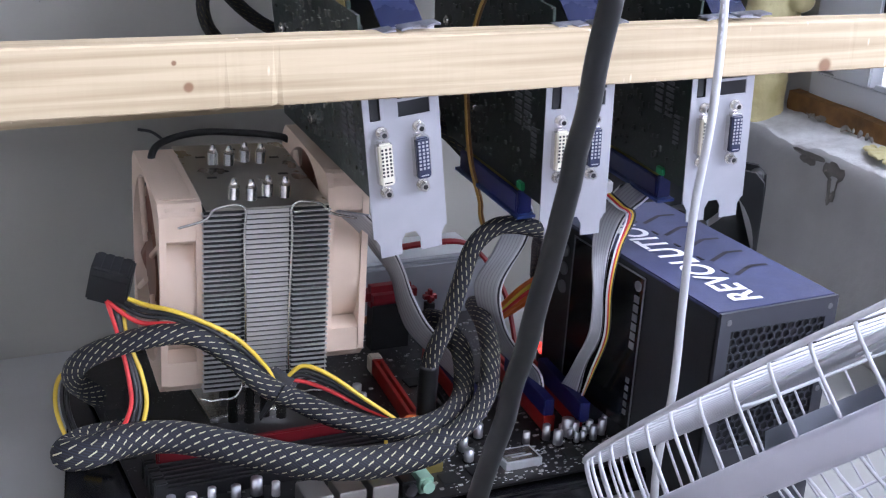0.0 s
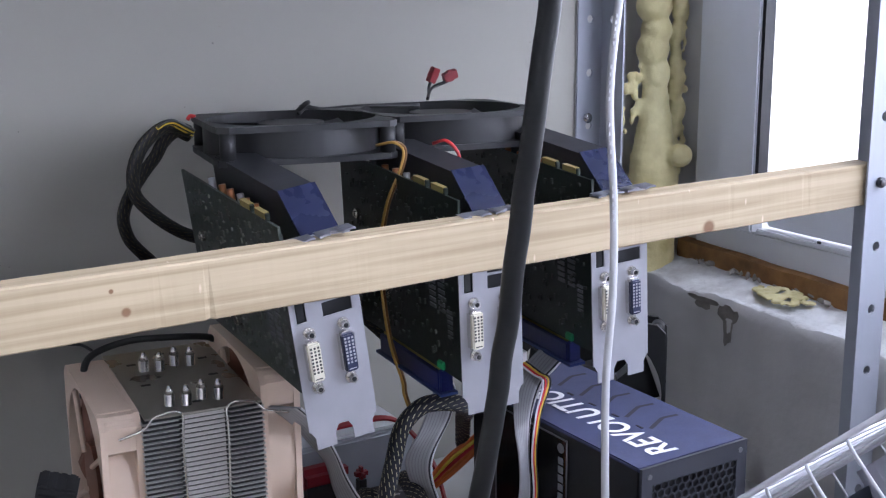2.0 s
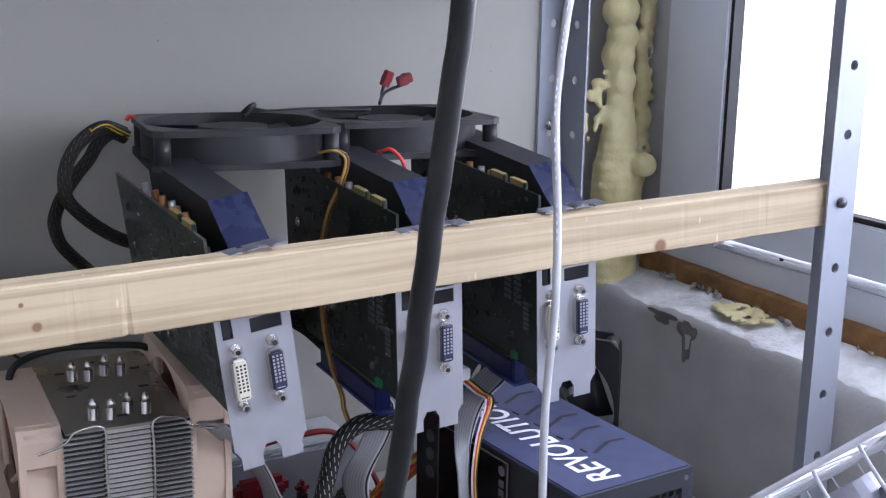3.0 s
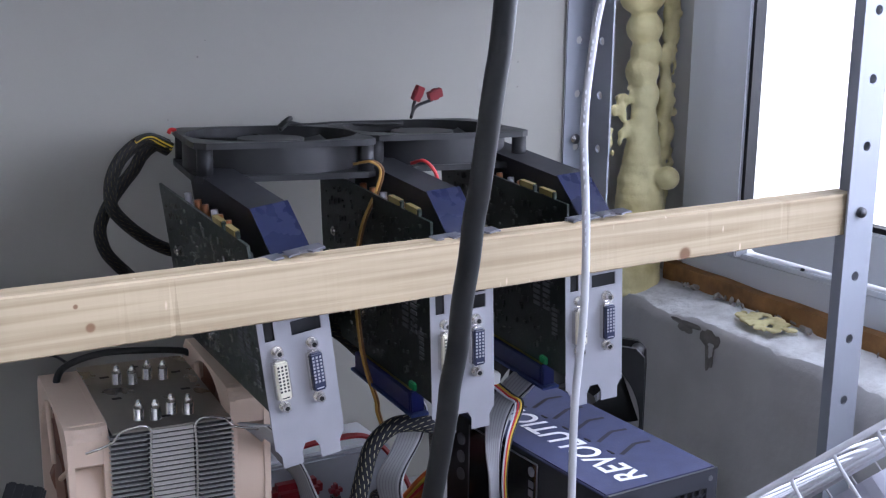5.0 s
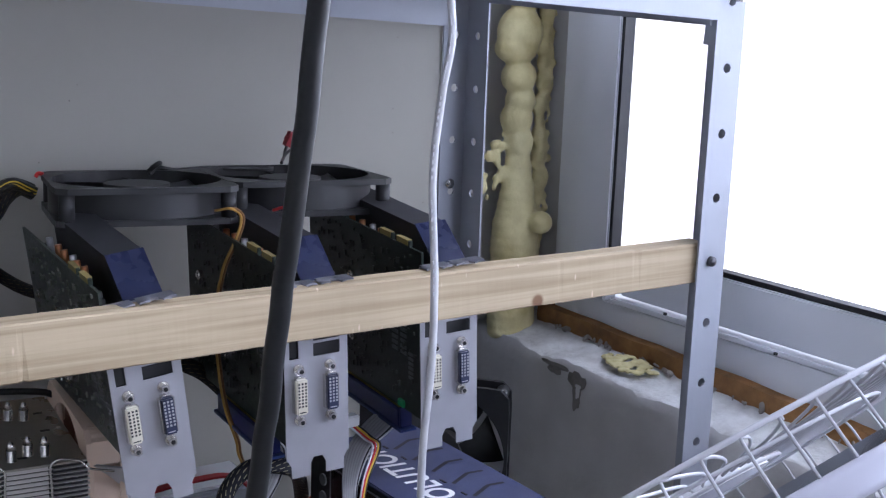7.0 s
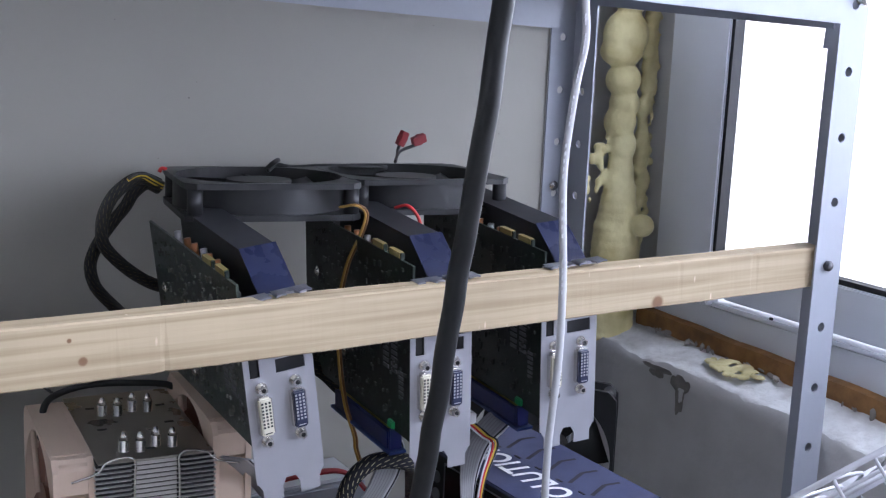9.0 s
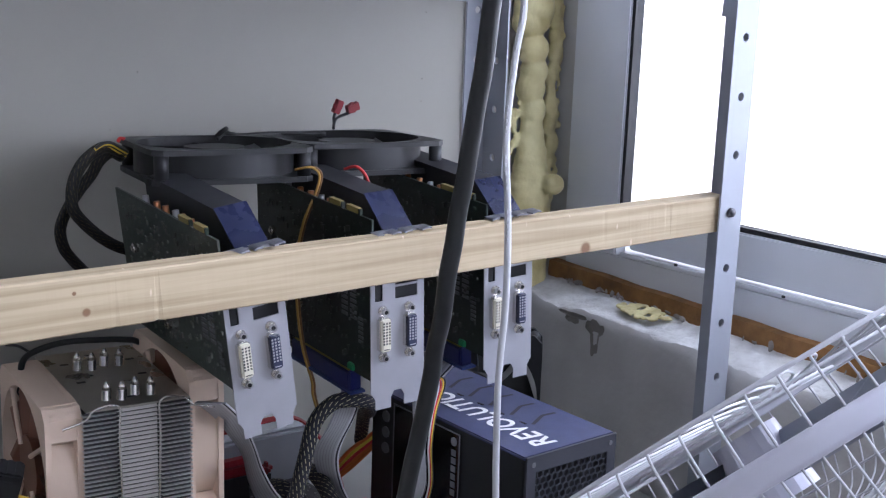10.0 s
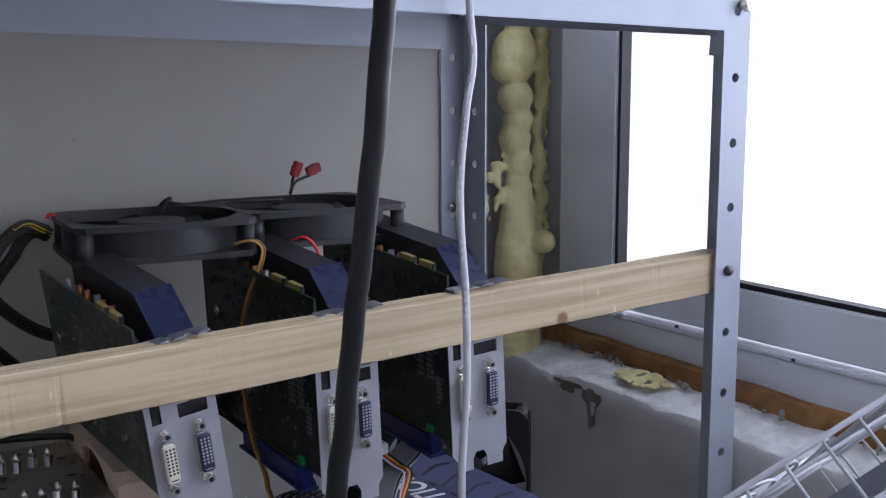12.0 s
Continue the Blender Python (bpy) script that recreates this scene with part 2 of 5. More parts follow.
# base colour lifted and blued to hold the sky's reflection on the cover
PSUSKY = mat("blue_black_coat_sky_sheen", (0.050, 0.058, 0.122), 0.42, 0.1, vary=0.15, size=500, bump=0.08, bsize=900)
PSUSIDE = mat("black_powder_coat", (0.014, 0.014, 0.016), 0.5, vary=0.15, size=500)
PSUTRIM = mat("grey_black_edge", (0.052, 0.054, 0.066), 0.4, 0.2)
WHITE = mat("white_print", (0.82, 0.82, 0.82), 0.5)
GREYPRINT = mat("grey_print", (0.38, 0.38, 0.40), 0.5)
FANWHITE = mat("white_coated_wire", (0.50, 0.50, 0.53), 0.35, vary=0.05, size=60)
BAND = mat("silver_grey_band", (0.46, 0.46, 0.53), 0.34, 0.2, vary=0.05, size=20, coat=0.3)
BLKCABLE = mat("black_rubber_cable", (0.007, 0.007, 0.008), 0.36, vary=0.3, size=120, dirt=(0.014, 0.014, 0.014), spec=0.35)
WHTCABLE = mat("white_cable", (0.47, 0.47, 0.48), 0.42, vary=0.10, size=80)
YELLOW = mat("yellow_wire", (0.72, 0.50, 0.05), 0.42)
REDWIRE = mat("red_wire", (0.58, 0.03, 0.03), 0.42)
BLKWIRE = mat("black_wire", (0.015, 0.015, 0.015), 0.42)
ORANGE = mat("orange_wire", (0.60, 0.13, 0.02), 0.45)
AMBERWIRE = mat("amber_wire", (0.42, 0.24, 0.05), 0.45)
BROWNWIRE = mat("brown_wire", (0.16, 0.07, 0.02), 0.45)
SLEEVE = sleeve("braided_sleeve", (0.013, 0.013, 0.017), (0.50, 0.46, 0.29))
SLEEVEDARK = sleeve("dark_braided_sleeve", (0.014, 0.013, 0.012), (0.11, 0.09, 0.04), amount=0.15)
RIBBON = ribbon_mat("grey_ribbon_cable")
LABELGREY = mat("label_grey", (0.14, 0.14, 0.15), 0.5)
WHITERIB = mat("pale_ribbon_back", (0.62, 0.62, 0.66), 0.4, vary=0.05, size=60)
WALLFAR = mat("room_wall", (0.70, 0.69, 0.675), 0.85, vary=0.05, size=4)
FLOORM = mat("room_floor", (0.42, 0.38, 0.33), 0.6, vary=0.25, size=12)
TRAY = mat("black_lacquered_tray", (0.010, 0.010, 0.012), 0.22, vary=0.2, size=60)
SKYGLOW = bpy.data.materials.new("white_overcast_sky")
SKYGLOW.use_nodes = True
sn = SKYGLOW.node_tree
sn.nodes.remove(sn.nodes["Principled BSDF"])
em = sn.nodes.new("ShaderNodeEmission")
em.inputs["Color"].default_value, em.inputs["Strength"].default_value = (1.0, 0.99, 0.985, 1), 1.75
sn.links.new(em.outputs[0], sn.nodes["Material Output"].inputs[0])


# ---------------------------------------------------------------- mesh helpers
def finish(bm, name, material, smooth=False):
    me = bpy.data.meshes.new(name)
    bmesh.ops.recalc_face_normals(bm, faces=bm.faces)
    for f in bm.faces:
        f.smooth = smooth
    bm.to_mesh(me)
    bm.free()
    me.materials.append(material)
    return me


def part(name, bm, material, parent, label="", smooth=False, m=None):
    ob = new(name, finish(bm, name, material, smooth))
    ob.parent = parent
    if m is not None:
        ob.matrix_basis = m
    if label:
        ob["label"] = label
    return ob


def again(ob, m, parent=None):
    """One more piece on the same mesh."""
    o = new(ob.name.split(".")[0], ob.data)
    o.parent = parent or ob.parent
    o.matrix_basis = m
    return o


def thing(name, label, category, m=None, group=""):
    ob = new(name)
    ob.empty_display_size = 0.02
    if m is not None:
        ob.matrix_world = m
    return tagged(ob, label, category, group)


def solo(name, bm, material, label, category, smooth=False, kind="", m=None, group=""):
    ob = new(name, finish(bm, name, material, smooth))
    if m is not None:
        ob.matrix_world = m
    return tagged(ob, label, category, group, kind)


def box(bm, x0, x1, y0, y1, z0, z1, bevel=0.0):
    g = bmesh.ops.create_cube(bm, size=1)["verts"]
    for v in g:
        v.co = Vector(((x0 + x1) / 2 + v.co.x * (x1 - x0), (y0 + y1) / 2 + v.co.y * (y1 - y0), (z0 + z1) / 2 + v.co.z * (z1 - z0)))
    if bevel:
        es = list({e for v in g for e in v.link_edges})
        bmesh.ops.bevel(bm, geom=es, offset=bevel, segments=2, affect="EDGES")
    return bm


def bx(x0, x1, y0, y1, z0, z1, bevel=0.0):
    return box(bmesh.new(), x0, x1, y0, y1, z0, z1, bevel)


def cyl(bm, p, q, r, n=16, r2=None, caps=True):
    p, q = Vector(p), Vector(q)
    d = q - p
    m = Matrix.Translation((p + q) / 2) @ d.to_track_quat("Z", "Y").to_matrix().to_4x4()
    bmesh.ops.create_cone(bm, cap_ends=caps, segments=n, radius1=r, radius2=r if r2 is None else r2, depth=d.length, matrix=m)
    return bm


def curve_points(ctrl, per=10):
    """Catmull-Rom through the control points."""
    c = [Vector(p) for p in ctrl]
    c = [c[0] * 2 - c[1]] + c + [c[-1] * 2 - c[-2]]
    out = []
    for i in range(1, len(c) - 2):
        for k in range(per):
            t = k / per
            a, b, d, e = c[i - 1], c[i], c[i + 1], c[i + 2]
            out.append(0.5 * ((2 * b) + (d - a) * t + (2 * a - 5 * b + 4 * d - e) * t * t + (3 * b - a - 3 * d + e) * t ** 3))
    return out + [c[-2]]


def sweep(bm, pts, shape, closed=True, twist=None, up=Vector((0, 0, 1))):
    """Sweeps a cross-section (list of (a, b)) along points, with a UV of girth and length."""
    uvl = bm.loops.layers.uv.verify()
    n, rings, length = len(shape), [], [0.0]
    t0 = (pts[1] - pts[0]).normalized()
    nrm = t0.cross(up)
    nrm = nrm.normalized() if nrm.length > 1e-4 else t0.cross(Vector((1, 0, 0))).normalized()
    for i, p in enumerate(pts):
        t = (pts[min(i + 1, len(pts) - 1)] - pts[max(i - 1, 0)]).normalized()
        nrm = (nrm - t * nrm.dot(t)).normalized()
        b = t.cross(nrm)
        a, c = nrm, b
        if twist:
            w = twist(i / (len(pts) - 1))
            a, c = nrm * math.cos(w) + b * math.sin(w), b * math.cos(w) - nrm * math.sin(w)
        rings.append([bm.verts.new(p + a * s[0] + c * s[1]) for s in shape])
        if i:
            length.append(length[-1] + (p - pts[i - 1]).length)
    for i in range(len(rings) - 1):
        for j in range(n if closed else n - 1):
            k = (j + 1) % n
            f = bm.faces.new((rings[i][j], rings[i][k], rings[i + 1][k], rings[i + 1][j]))
            for lp, uv in zip(f.loops, ((j / n, length[i]), ((j + 1) / n, length[i]), ((j + 1) / n, length[i + 1]), (j / n, length[i + 1]))):
                lp[uvl].uv = uv
    if closed:
        bm.faces.new(rings[0][::-1])
        bm.faces.new(rings[-1])
    return bm


def tube(ctrl, r, n=10, per=10, bm=None, wobble=0.0):
    pts = curve_points(ctrl, per)
    if wobble:
        pts = [p + noise.noise_vector(p * 60) * wobble for p in pts]
    return sweep(bm or bmesh.new(), pts, [(r * math.cos(2 * math.pi * i / n), r * math.sin(2 * math.pi * i / n)) for i in range(n)])


def ribbon(ctrl, width, thick=0.0011, per=12, turns=(0.0, 0.0), up=Vector((0, 0, 1))):
    w, h = width / 2, thick / 2
    k = 12
    shape = [(-w + 2 * w * i / k, -h) for i in range(k + 1)] + [(w - 2 * w * i / k, h) for i in range(k + 1)]
    return sweep(bmesh.new(), curve_points(ctrl, per), shape, twist=lambda s: turns[0] + (turns[1] - turns[0]) * s, up=up)


def band(left, right, thick=0.0011, per=12):
    """A flat cable between its two edge lines, with a UV of girth and length."""
    bm = bmesh.new()
    uvl = bm.loops.layers.uv.verify()
    a, b = curve_points(left, per), curve_points(right, per)
    k, rings, length = 12, [], [0.0]
    for i in range(len(a)):
        p, q = a[i], b[i]
        lo, hi = max(i - 1, 0), min(i + 1, len(a) - 1)
        n = (q - p).cross((a[hi] + b[hi]) - (a[lo] + b[lo])).normalized() * thick / 2
        rings.append([bm.verts.new(p.lerp(q, j / k) - n) for j in range(k + 1)] + [bm.verts.new(q.lerp(p, j / k) + n) for j in range(k + 1)])
        if i:
            length.append(length[-1] + (p - a[i - 1]).length)
    n = 2 * k + 2
    for i in range(len(rings) - 1):
        for j in range(n):
            m = (j + 1) % n
            f = bm.faces.new((rings[i][j], rings[i][m], rings[i + 1][m], rings[i + 1][j]))
            for lp, uv in zip(f.loops, ((j / n, length[i]), ((j + 1) / n, length[i]), ((j + 1) / n, length[i + 1]), (j / n, length[i + 1]))):
                lp[uvl].uv = uv
    bm.faces.new(rings[0][::-1])
    bm.faces.new(rings[-1])
    return bm


def slab_with_holes(width, spans, r, thick, across=0.0):
    """A strip in the x-z plane: x -width/2..width/2, z through the spans (z0, z1, hole or not); holes of radius r in each."""
    bm = bmesh.new()
    for (z0, z1, hole) in spans:
        zc = (z0 + z1) / 2
        outer = [(-1, -1), (0, -1), (1, -1), (1, 0), (1, 1), (0, 1), (-1, 1), (-1, 0)]
        o = [(u * width / 2, zc + v * (z1 - z0) / 2) for u, v in outer]
        if not hole:
            for y in (0, thick):
                vs = [bm.verts.new((x, y, z)) for x, z in (o[0], o[2], o[4], o[6])]
                bm.faces.new(vs)
            continue
        ang = [math.atan2(v, u) for u, v in outer]
        inn = [(across + r * math.cos(a), zc + r * math.sin(a)) for a in ang]
        fr, bk = [], []
        for y, store in ((0, fr), (thick, bk)):
            ov = [bm.verts.new((x, y, z)) for x, z in o]
            iv = [bm.verts.new((x, y, z)) for x, z in inn]
            store.append(iv)
            for i in range(8):
                j = (i + 1) % 8
                bm.faces.new((ov[i], ov[j], iv[j], iv[i]))
        for i in range(8):
            j = (i + 1) % 8
            bm.faces.new((fr[0][i], fr[0][j], bk[0][j], bk[0][i]))
    z0, z1 = spans[0][0], spans[-1][1]
    for x in (-width / 2, width / 2):
        bm.faces.new([bm.verts.new(c) for c in ((x, 0, z0), (x, thick, z0), (x, thick, z1), (x, 0, z1))])
    for z in (z0, z1):
        bm.faces.new([bm.verts.new(c) for c in ((-width / 2, 0, z), (width / 2, 0, z), (width / 2, thick, z), (-width / 2, thick, z))])
    return bm


# ---------------------------------------------------------------- the setting
BACK, SIDE = 0.735, 0.606
solo("wall_north", bx(-2.3, 0.70, BACK, BACK + 0.12, -0.9, 1.8), WALL, "cream painted wall behind the shelf", "wall", kind="structure")
solo("wall_west", bx(-2.42, -2.3, -2.72, BACK + 0.12, -0.9, 1.8), WALLFAR, "plain cream room wall", "wall", kind="structure")
solo("wall_south", bx(-2.3, 0.86, -2.72, -2.6, -0.9, 1.8), WALLFAR, "plain cream room wall", "wall", kind="structure")
solo("floor", bx(-2.42, 0.86, -2.72, BACK + 0.12, -1.0, -0.9), FLOORM, "brown room floor", "floor", kind="structure")
solo("ceiling", bx(-2.42, 0.86, -2.72, BACK + 0.12, 1.8, 1.9), WALLFAR, "plain white ceiling", "ceiling", kind="structure")


def rough_parapet():
    """Low wall under the window: plaster face with an uneven, broken upper edge."""
    bm = bmesh.new()
    ny, prof = 220, [(0.0, -0.9), (0.0, -0.05), (0.0, 0.06), (0.0, 0.10), (0.0, 0.122), (0.001, 0.134), (0.005, 0.140)]
    rows = []
    for i in range(ny + 1):
        y = -2.6 + (BACK + 2.6) * i / ny if i < 60 else 0.1 + (BACK - 0.1) * (i - 60) / (ny - 60)
        if i < 60:
            y = -2.6 + 2.7 * i / 60
        edge = 0.004 * noise.noise(Vector((y * 25, 0.3, 0))) + 0.002 * noise.noise(Vector((y * 90, 1.3, 0)))
        row = []
        for k, (dx, z) in enumerate(prof):
            w = max(0, (k - 2) / 4)
            row.append(bm.verts.new((SIDE + dx + w * 0.5 * edge + 0.0012 * noise.noise(Vector((y * 18, z * 18, 2))), y, z + w * edge)))
        rows.append(row)
    for a, b in zip(rows, rows[1:]):
        for k in range(len(prof) - 1):
            bm.faces.new((a[k], b[k], b[k + 1], a[k + 1]))
    return bm


def rough_sill():
    """The sill's top: whitewashed plaster, bumpy, rising to the window."""
    bm = bmesh.new()
    ny, nx, rows = 260, 16, []
    for i in range(ny + 1):
        y = -2.6 + 2.7 * i / 40 if i < 40 else 0.1 + (BACK - 0.1) * (i - 40) / (ny - 40)
        edge = 0.004 * noise.noise(Vector((y * 25, 0.3, 0))) + 0.002 * noise.noise(Vector((y * 90, 1.3, 0)))
        row = []
        for k in range(nx + 1):
            s = k / nx
            x = SIDE + 0.003 + s * 0.057
            z = 0.139 + 0.012 * s + (1 - s) * edge + 0.0022 * noise.fractal(Vector((x * 70, y * 40, 5)), 0.8, 2, 4)
            if k == 0:
                x, z = SIDE + 0.004 + 0.5 * edge, 0.135 + edge
            if s > 0.8:
                z += 0.004 * max(0, noise.noise(Vector((y * 38, 9, 1)))) * (s - 0.8) * 5
            row.append(bm.verts.new((x, y, z)))
        rows.append(row)
    for a, b in zip(rows, rows[1:]):
        for k in range(nx):
            bm.faces.new((a[k], b[k], b[k + 1], a[k + 1]))
    return bm


wall_e = thing("wall_east", "low grey plaster wall with window above", "wall")
tagged(wall_e, kind="structure")
part("plaster_face", rough_parapet(), PLASTER, wall_e, "grey plaster with a crumbling upper edge", True)
part("sill_top", rough_sill(), SILL, wall_e, "crumbling whitewashed window sill", True)
part("wall_core", bx(SIDE + 0.012, 0.86, -2.6, BACK, -0.9, 0.13), PLASTER, wall_e)
part("wall_above", bx(0.66, 0.86, -2.6, BACK, 1.45, 1.8), WALLFAR, wall_e)
part("wall_beside", bx(0.66, 0.86, -2.6, -1.95, 0.13, 1.45), WALLFAR, wall_e)
part("reveal", bx(0.672, 0.70, 0.680, BACK, 0.13, 1.45), WALL, wall_e)


def chip_patch(cy, cz, h, w, seed, out):
    """Where the plaster has broken away: an uneven hollow with a ragged rim."""
    bm = bmesh.new()
    n = 26
    c = bm.verts.new((SIDE + 0.001, cy, cz))
    inner, outer = [], []
    for i in range(n):
        a = 2 * math.pi * i / n
        r = 1 + 0.55 * noise.noise(Vector((math.cos(a) * 1.7, math.sin(a) * 1.7, seed)))
        y, z = cy + w * r * math.cos(a) * (1.0 if math.sin(a) > 0 else 0.5), cz + h * r * math.sin(a)
        outer.append(bm.verts.new((SIDE - out, y, min(z, 0.139))))
        inner.append(bm.verts.new((SIDE - 0.0005, cy + (y - cy) * 0.8, cz + (min(z, 0.137) - cz) * 0.8)))
    for i in range(n):
        j = (i + 1) % n
        bm.faces.new((outer[i], outer[j], inner[j], inner[i]))
        bm.faces.new((inner[i], inner[j], c))
    return bm


part("plaster_break", chip_patch(0.566, 0.124, 0.017, 0.013, 3.1, 0.0010), CHIP, wall_e, "dark hollow where plaster broke off", True)
part("plaster_break", chip_patch(0.598, 0.134, 0.006, 0.022, 7.7, 0.0009), CHIP, wall_e, "dark hollow where plaster broke off", True)
bm = bmesh.new()
rows = []
for i in range(301):
    y = -0.5 + 1.19 * i / 300
    jag = 0.0007 * noise.noise(Vector((y * 60, 8, 1)))
    zt = 0.1640 + 0.0010 * noise.noise(Vector((y * 22, 3, 3)))
    rows.append([bm.verts.new(c) for c in ((0.6550 + jag, y, 0.146), (0.6540 + jag, y, 0.1535), (0.6545 - jag, y, zt), (0.6655, y, zt + 0.001))])
for a, b in zip(rows, rows[1:]):
    for k in range(3):
        bm.faces.new((a[k], b[k], b[k + 1], a[k + 1]))
part("brown_strip", bm, BROWN, wall_e, "aged brown foam strip under the window frame")
bm = bmesh.new()
rnd = random.Random(4)
for i in range(75):
    y = rnd.uniform(0.05, 0.66)
    s = rnd.uniform(0.0008, 0.0026)
    q = bmesh.ops.create_icosphere(bm, subdivisions=2, radius=s, matrix=pose(rnd.uniform(0.648, 0.655), y, 0.151 + s * 0.2, rnd.random() * 90, rnd.random() * 90) @ Matrix.Diagonal((0.9, 2.2, rnd.uniform(0.5, 1.1), 1)))
    for v in q["verts"]:
        v.co += noise.noise_vector(v.co * 200) * s * 0.5
part("mortar_crumbs", bm, mat("mortar_crumbs", (0.34, 0.31, 0.27), 0.95, vary=0.3, size=150), wall_e, "grey mortar crumbs along the strip")

# window
SAG = pose(0, 0.4, 0.2, -1.7, 0, 0) @ pose(0, -0.4, -0.2)
win = thing("window_1", "grey aluminium window with white daylight outside", "window")
tagged(win, kind="structure")
part("jamb", bx(0.662, 0.70, 0.644, 0.678, 0.188, 1.45, 0.001), FRAME, win)
part("sash_stile", bx(0.655, 0.670, 0.597, 0.642, 0.1885, 1.45, 0.0015), FRAME, win)
part("sash_stile", bx(0.659, 0.70, 0.6425, 0.6435, 0.188, 1.45), GASKET, win)
part("gasket", bx(0.657, 0.668, 0.5930, 0.5968, 0.236, 1.45), GASKET, win)
part("bottom_frame", bx(0.664, 0.71, -1.95, 0.678, 0.160, 0.193, 0.0015), FRAME, win, m=SAG)
part("ledge", bx(0.660, 0.669, -1.95, 0.596, 0.1935, 0.1975, 0.0008), FRAME, win, m=SAG)
part("sash_rail", bx(0.673, 0.692, -1.95, 0.5966, 0.198, 0.2385, 0.0015), FRAME, win, m=SAG)
part("gasket", bx(0.676, 0.686, -1.95, 0.5925, 0.2386, 0.2430), GASKET, win, m=SAG)
part("head", bx(0.664, 0.71, -1.95, 0.6088, 1.40, 1.45), FRAME, win)
part("far_stile", bx(0.664, 0.71, -1.95, -1.90, 0.2436, 1.40), FRAME, win)
pane = part("pane", bx(0.680, 0.684, -1.90, 0.5966, 0.2300, 1.40), mat("window_glass", (1, 1, 1), 0.02), win)
gp = pane.data.materials[0].node_tree.nodes["Principled BSDF"]
gp.inputs["Transmission Weight"].default_value, gp.inputs["IOR"].default_value = 1.0, 1.1
pane.visible_shadow = False
for i, y in enumerate((0.395, 0.52)):
    part("drain_cap", bx(0.6585, 0.6602, y, y + 0.003, 0.1945, 0.1965), GASKET, win)

# the sky, and one pale mast far outside
solo("backdrop", bx(6.0, 6.02, -14, 16, -8, 14), SKYGLOW, "blank white overcast sky", "sky", kind="structure")


# expanding foam in the gap beside the window
def foam_column():
    bm = bmesh.new()
    rnd = random.Random(11)

    def lobe(x, z, rx, rz, y=0.698, ry=0.014, fine=3):
        bmesh.ops.create_icosphere(bm, subdivisions=fine, radius=1, matrix=Matrix.Translation((x, y, z)) @ Matrix.Diagonal((rx, ry, rz, 1)))
    # stacked bulges, widest at the foot
    for x, z, rx, rz in ((0.627, 0.60, 0.020, 0.022), (0.622, 0.563, 0.022, 0.026), (0.628, 0.525, 0.017, 0.022), (0.624, 0.488, 0.020, 0.022), (0.629, 0.456, 0.021, 0.020), (0.624, 0.418, 0.024, 0.024), (0.621, 0.404, 0.023, 0.015), (0.625, 0.378, 0.018, 0.016), (0.628, 0.3565, 0.0145, 0.015), (0.6245, 0.340, 0.016, 0.016), (0.628, 0.318, 0.0135, 0.018)):
        lobe(x, z, rx, rz)
    z = 0.302
    while z > 0.132:
        w = 0.0130 + 0.012 * min(1, (0.302 - z) / 0.075)
        lobe(0.628 + 0.003 * noise.noise(Vector((z * 60, 1, 2))), z, w, 0.013, 0.697, w * 0.75)
        z -= 0.0085
    # the round ball and its stalk
    lobe(0.6410, 0.2460, 0.0110, 0.0110, 0.675, 0.0110)
    lobe(0.6430, 0.2450, 0.010, 0.009, 0.690, 0.014)
    # thin run beside the frame, and crumbs on both flanks
    z = 0.21
    while z < 0.47:
        r = rnd.uniform(0.0045, 0.0080)
        lobe(0.651 + rnd.uniform(-0.003, 0.004), z, r, r * rnd.uniform(1.0, 1.8), 0.698, r)
        z += r * rnd.uniform(1.0, 1.9)
    for i in range(120):
        r = rnd.uniform(0.0012, 0.0034)
        lobe(0.657 + rnd.uniform(-0.006, 0.007), rnd.uniform(0.25, 0.44), r, r * rnd.uniform(1, 1.8), 0.697, r, 2)
    for i in range(34):
        r, q = rnd.uniform(0.0018, 0.0040), rnd.random()
        lobe(0.592 + 0.022 * q + rnd.uniform(-0.004, 0.004), 0.335 - 0.05 * rnd.random() - 0.02 * (1 - q), r, r * rnd.uniform(1, 2), 0.700, r, 2)
    return bm


foam = solo("expanding_foam", foam_column(), FOAM, "hardened yellow expanding foam oozing from the window gap", "foam", True)
rm = foam.modifiers.new("remesh", "REMESH")
rm.mode, rm.voxel_size, rm.use_smooth_shade = "VOXEL", 0.0015, True
sm = foam.modifiers.new("smooth", "SMOOTH")
sm.factor, sm.iterations = 0.5, 12

bm = bmesh.new()
rnd = random.Random(5)
for i in range(110):
    a, d = rnd.random() * 6.283, rnd.random() ** 0.6
    y, x = 0.536 + 0.030 * d * math.cos(a), 0.636 + 0.012 * d * math.sin(a)
    r = rnd.uniform(0.0012, 0.0040)
    bmesh.ops.create_icosphere(bm, subdivisions=2, radius=r, matrix=Matrix.Translation((x, y, 0.1500 + 0.2 * (x - 0.637))) @ Matrix.Diagonal((1, 1.4, 0.5, 1)))
spill = solo("foam_spill", bm, FOAM, "flat crumbly yellow foam spill on the sill", "foam", True)
rm = spill.modifiers.new("remesh", "REMESH")
rm.mode, rm.voxel_size, rm.use_smooth_shade = "VOXEL", 0.0010, True

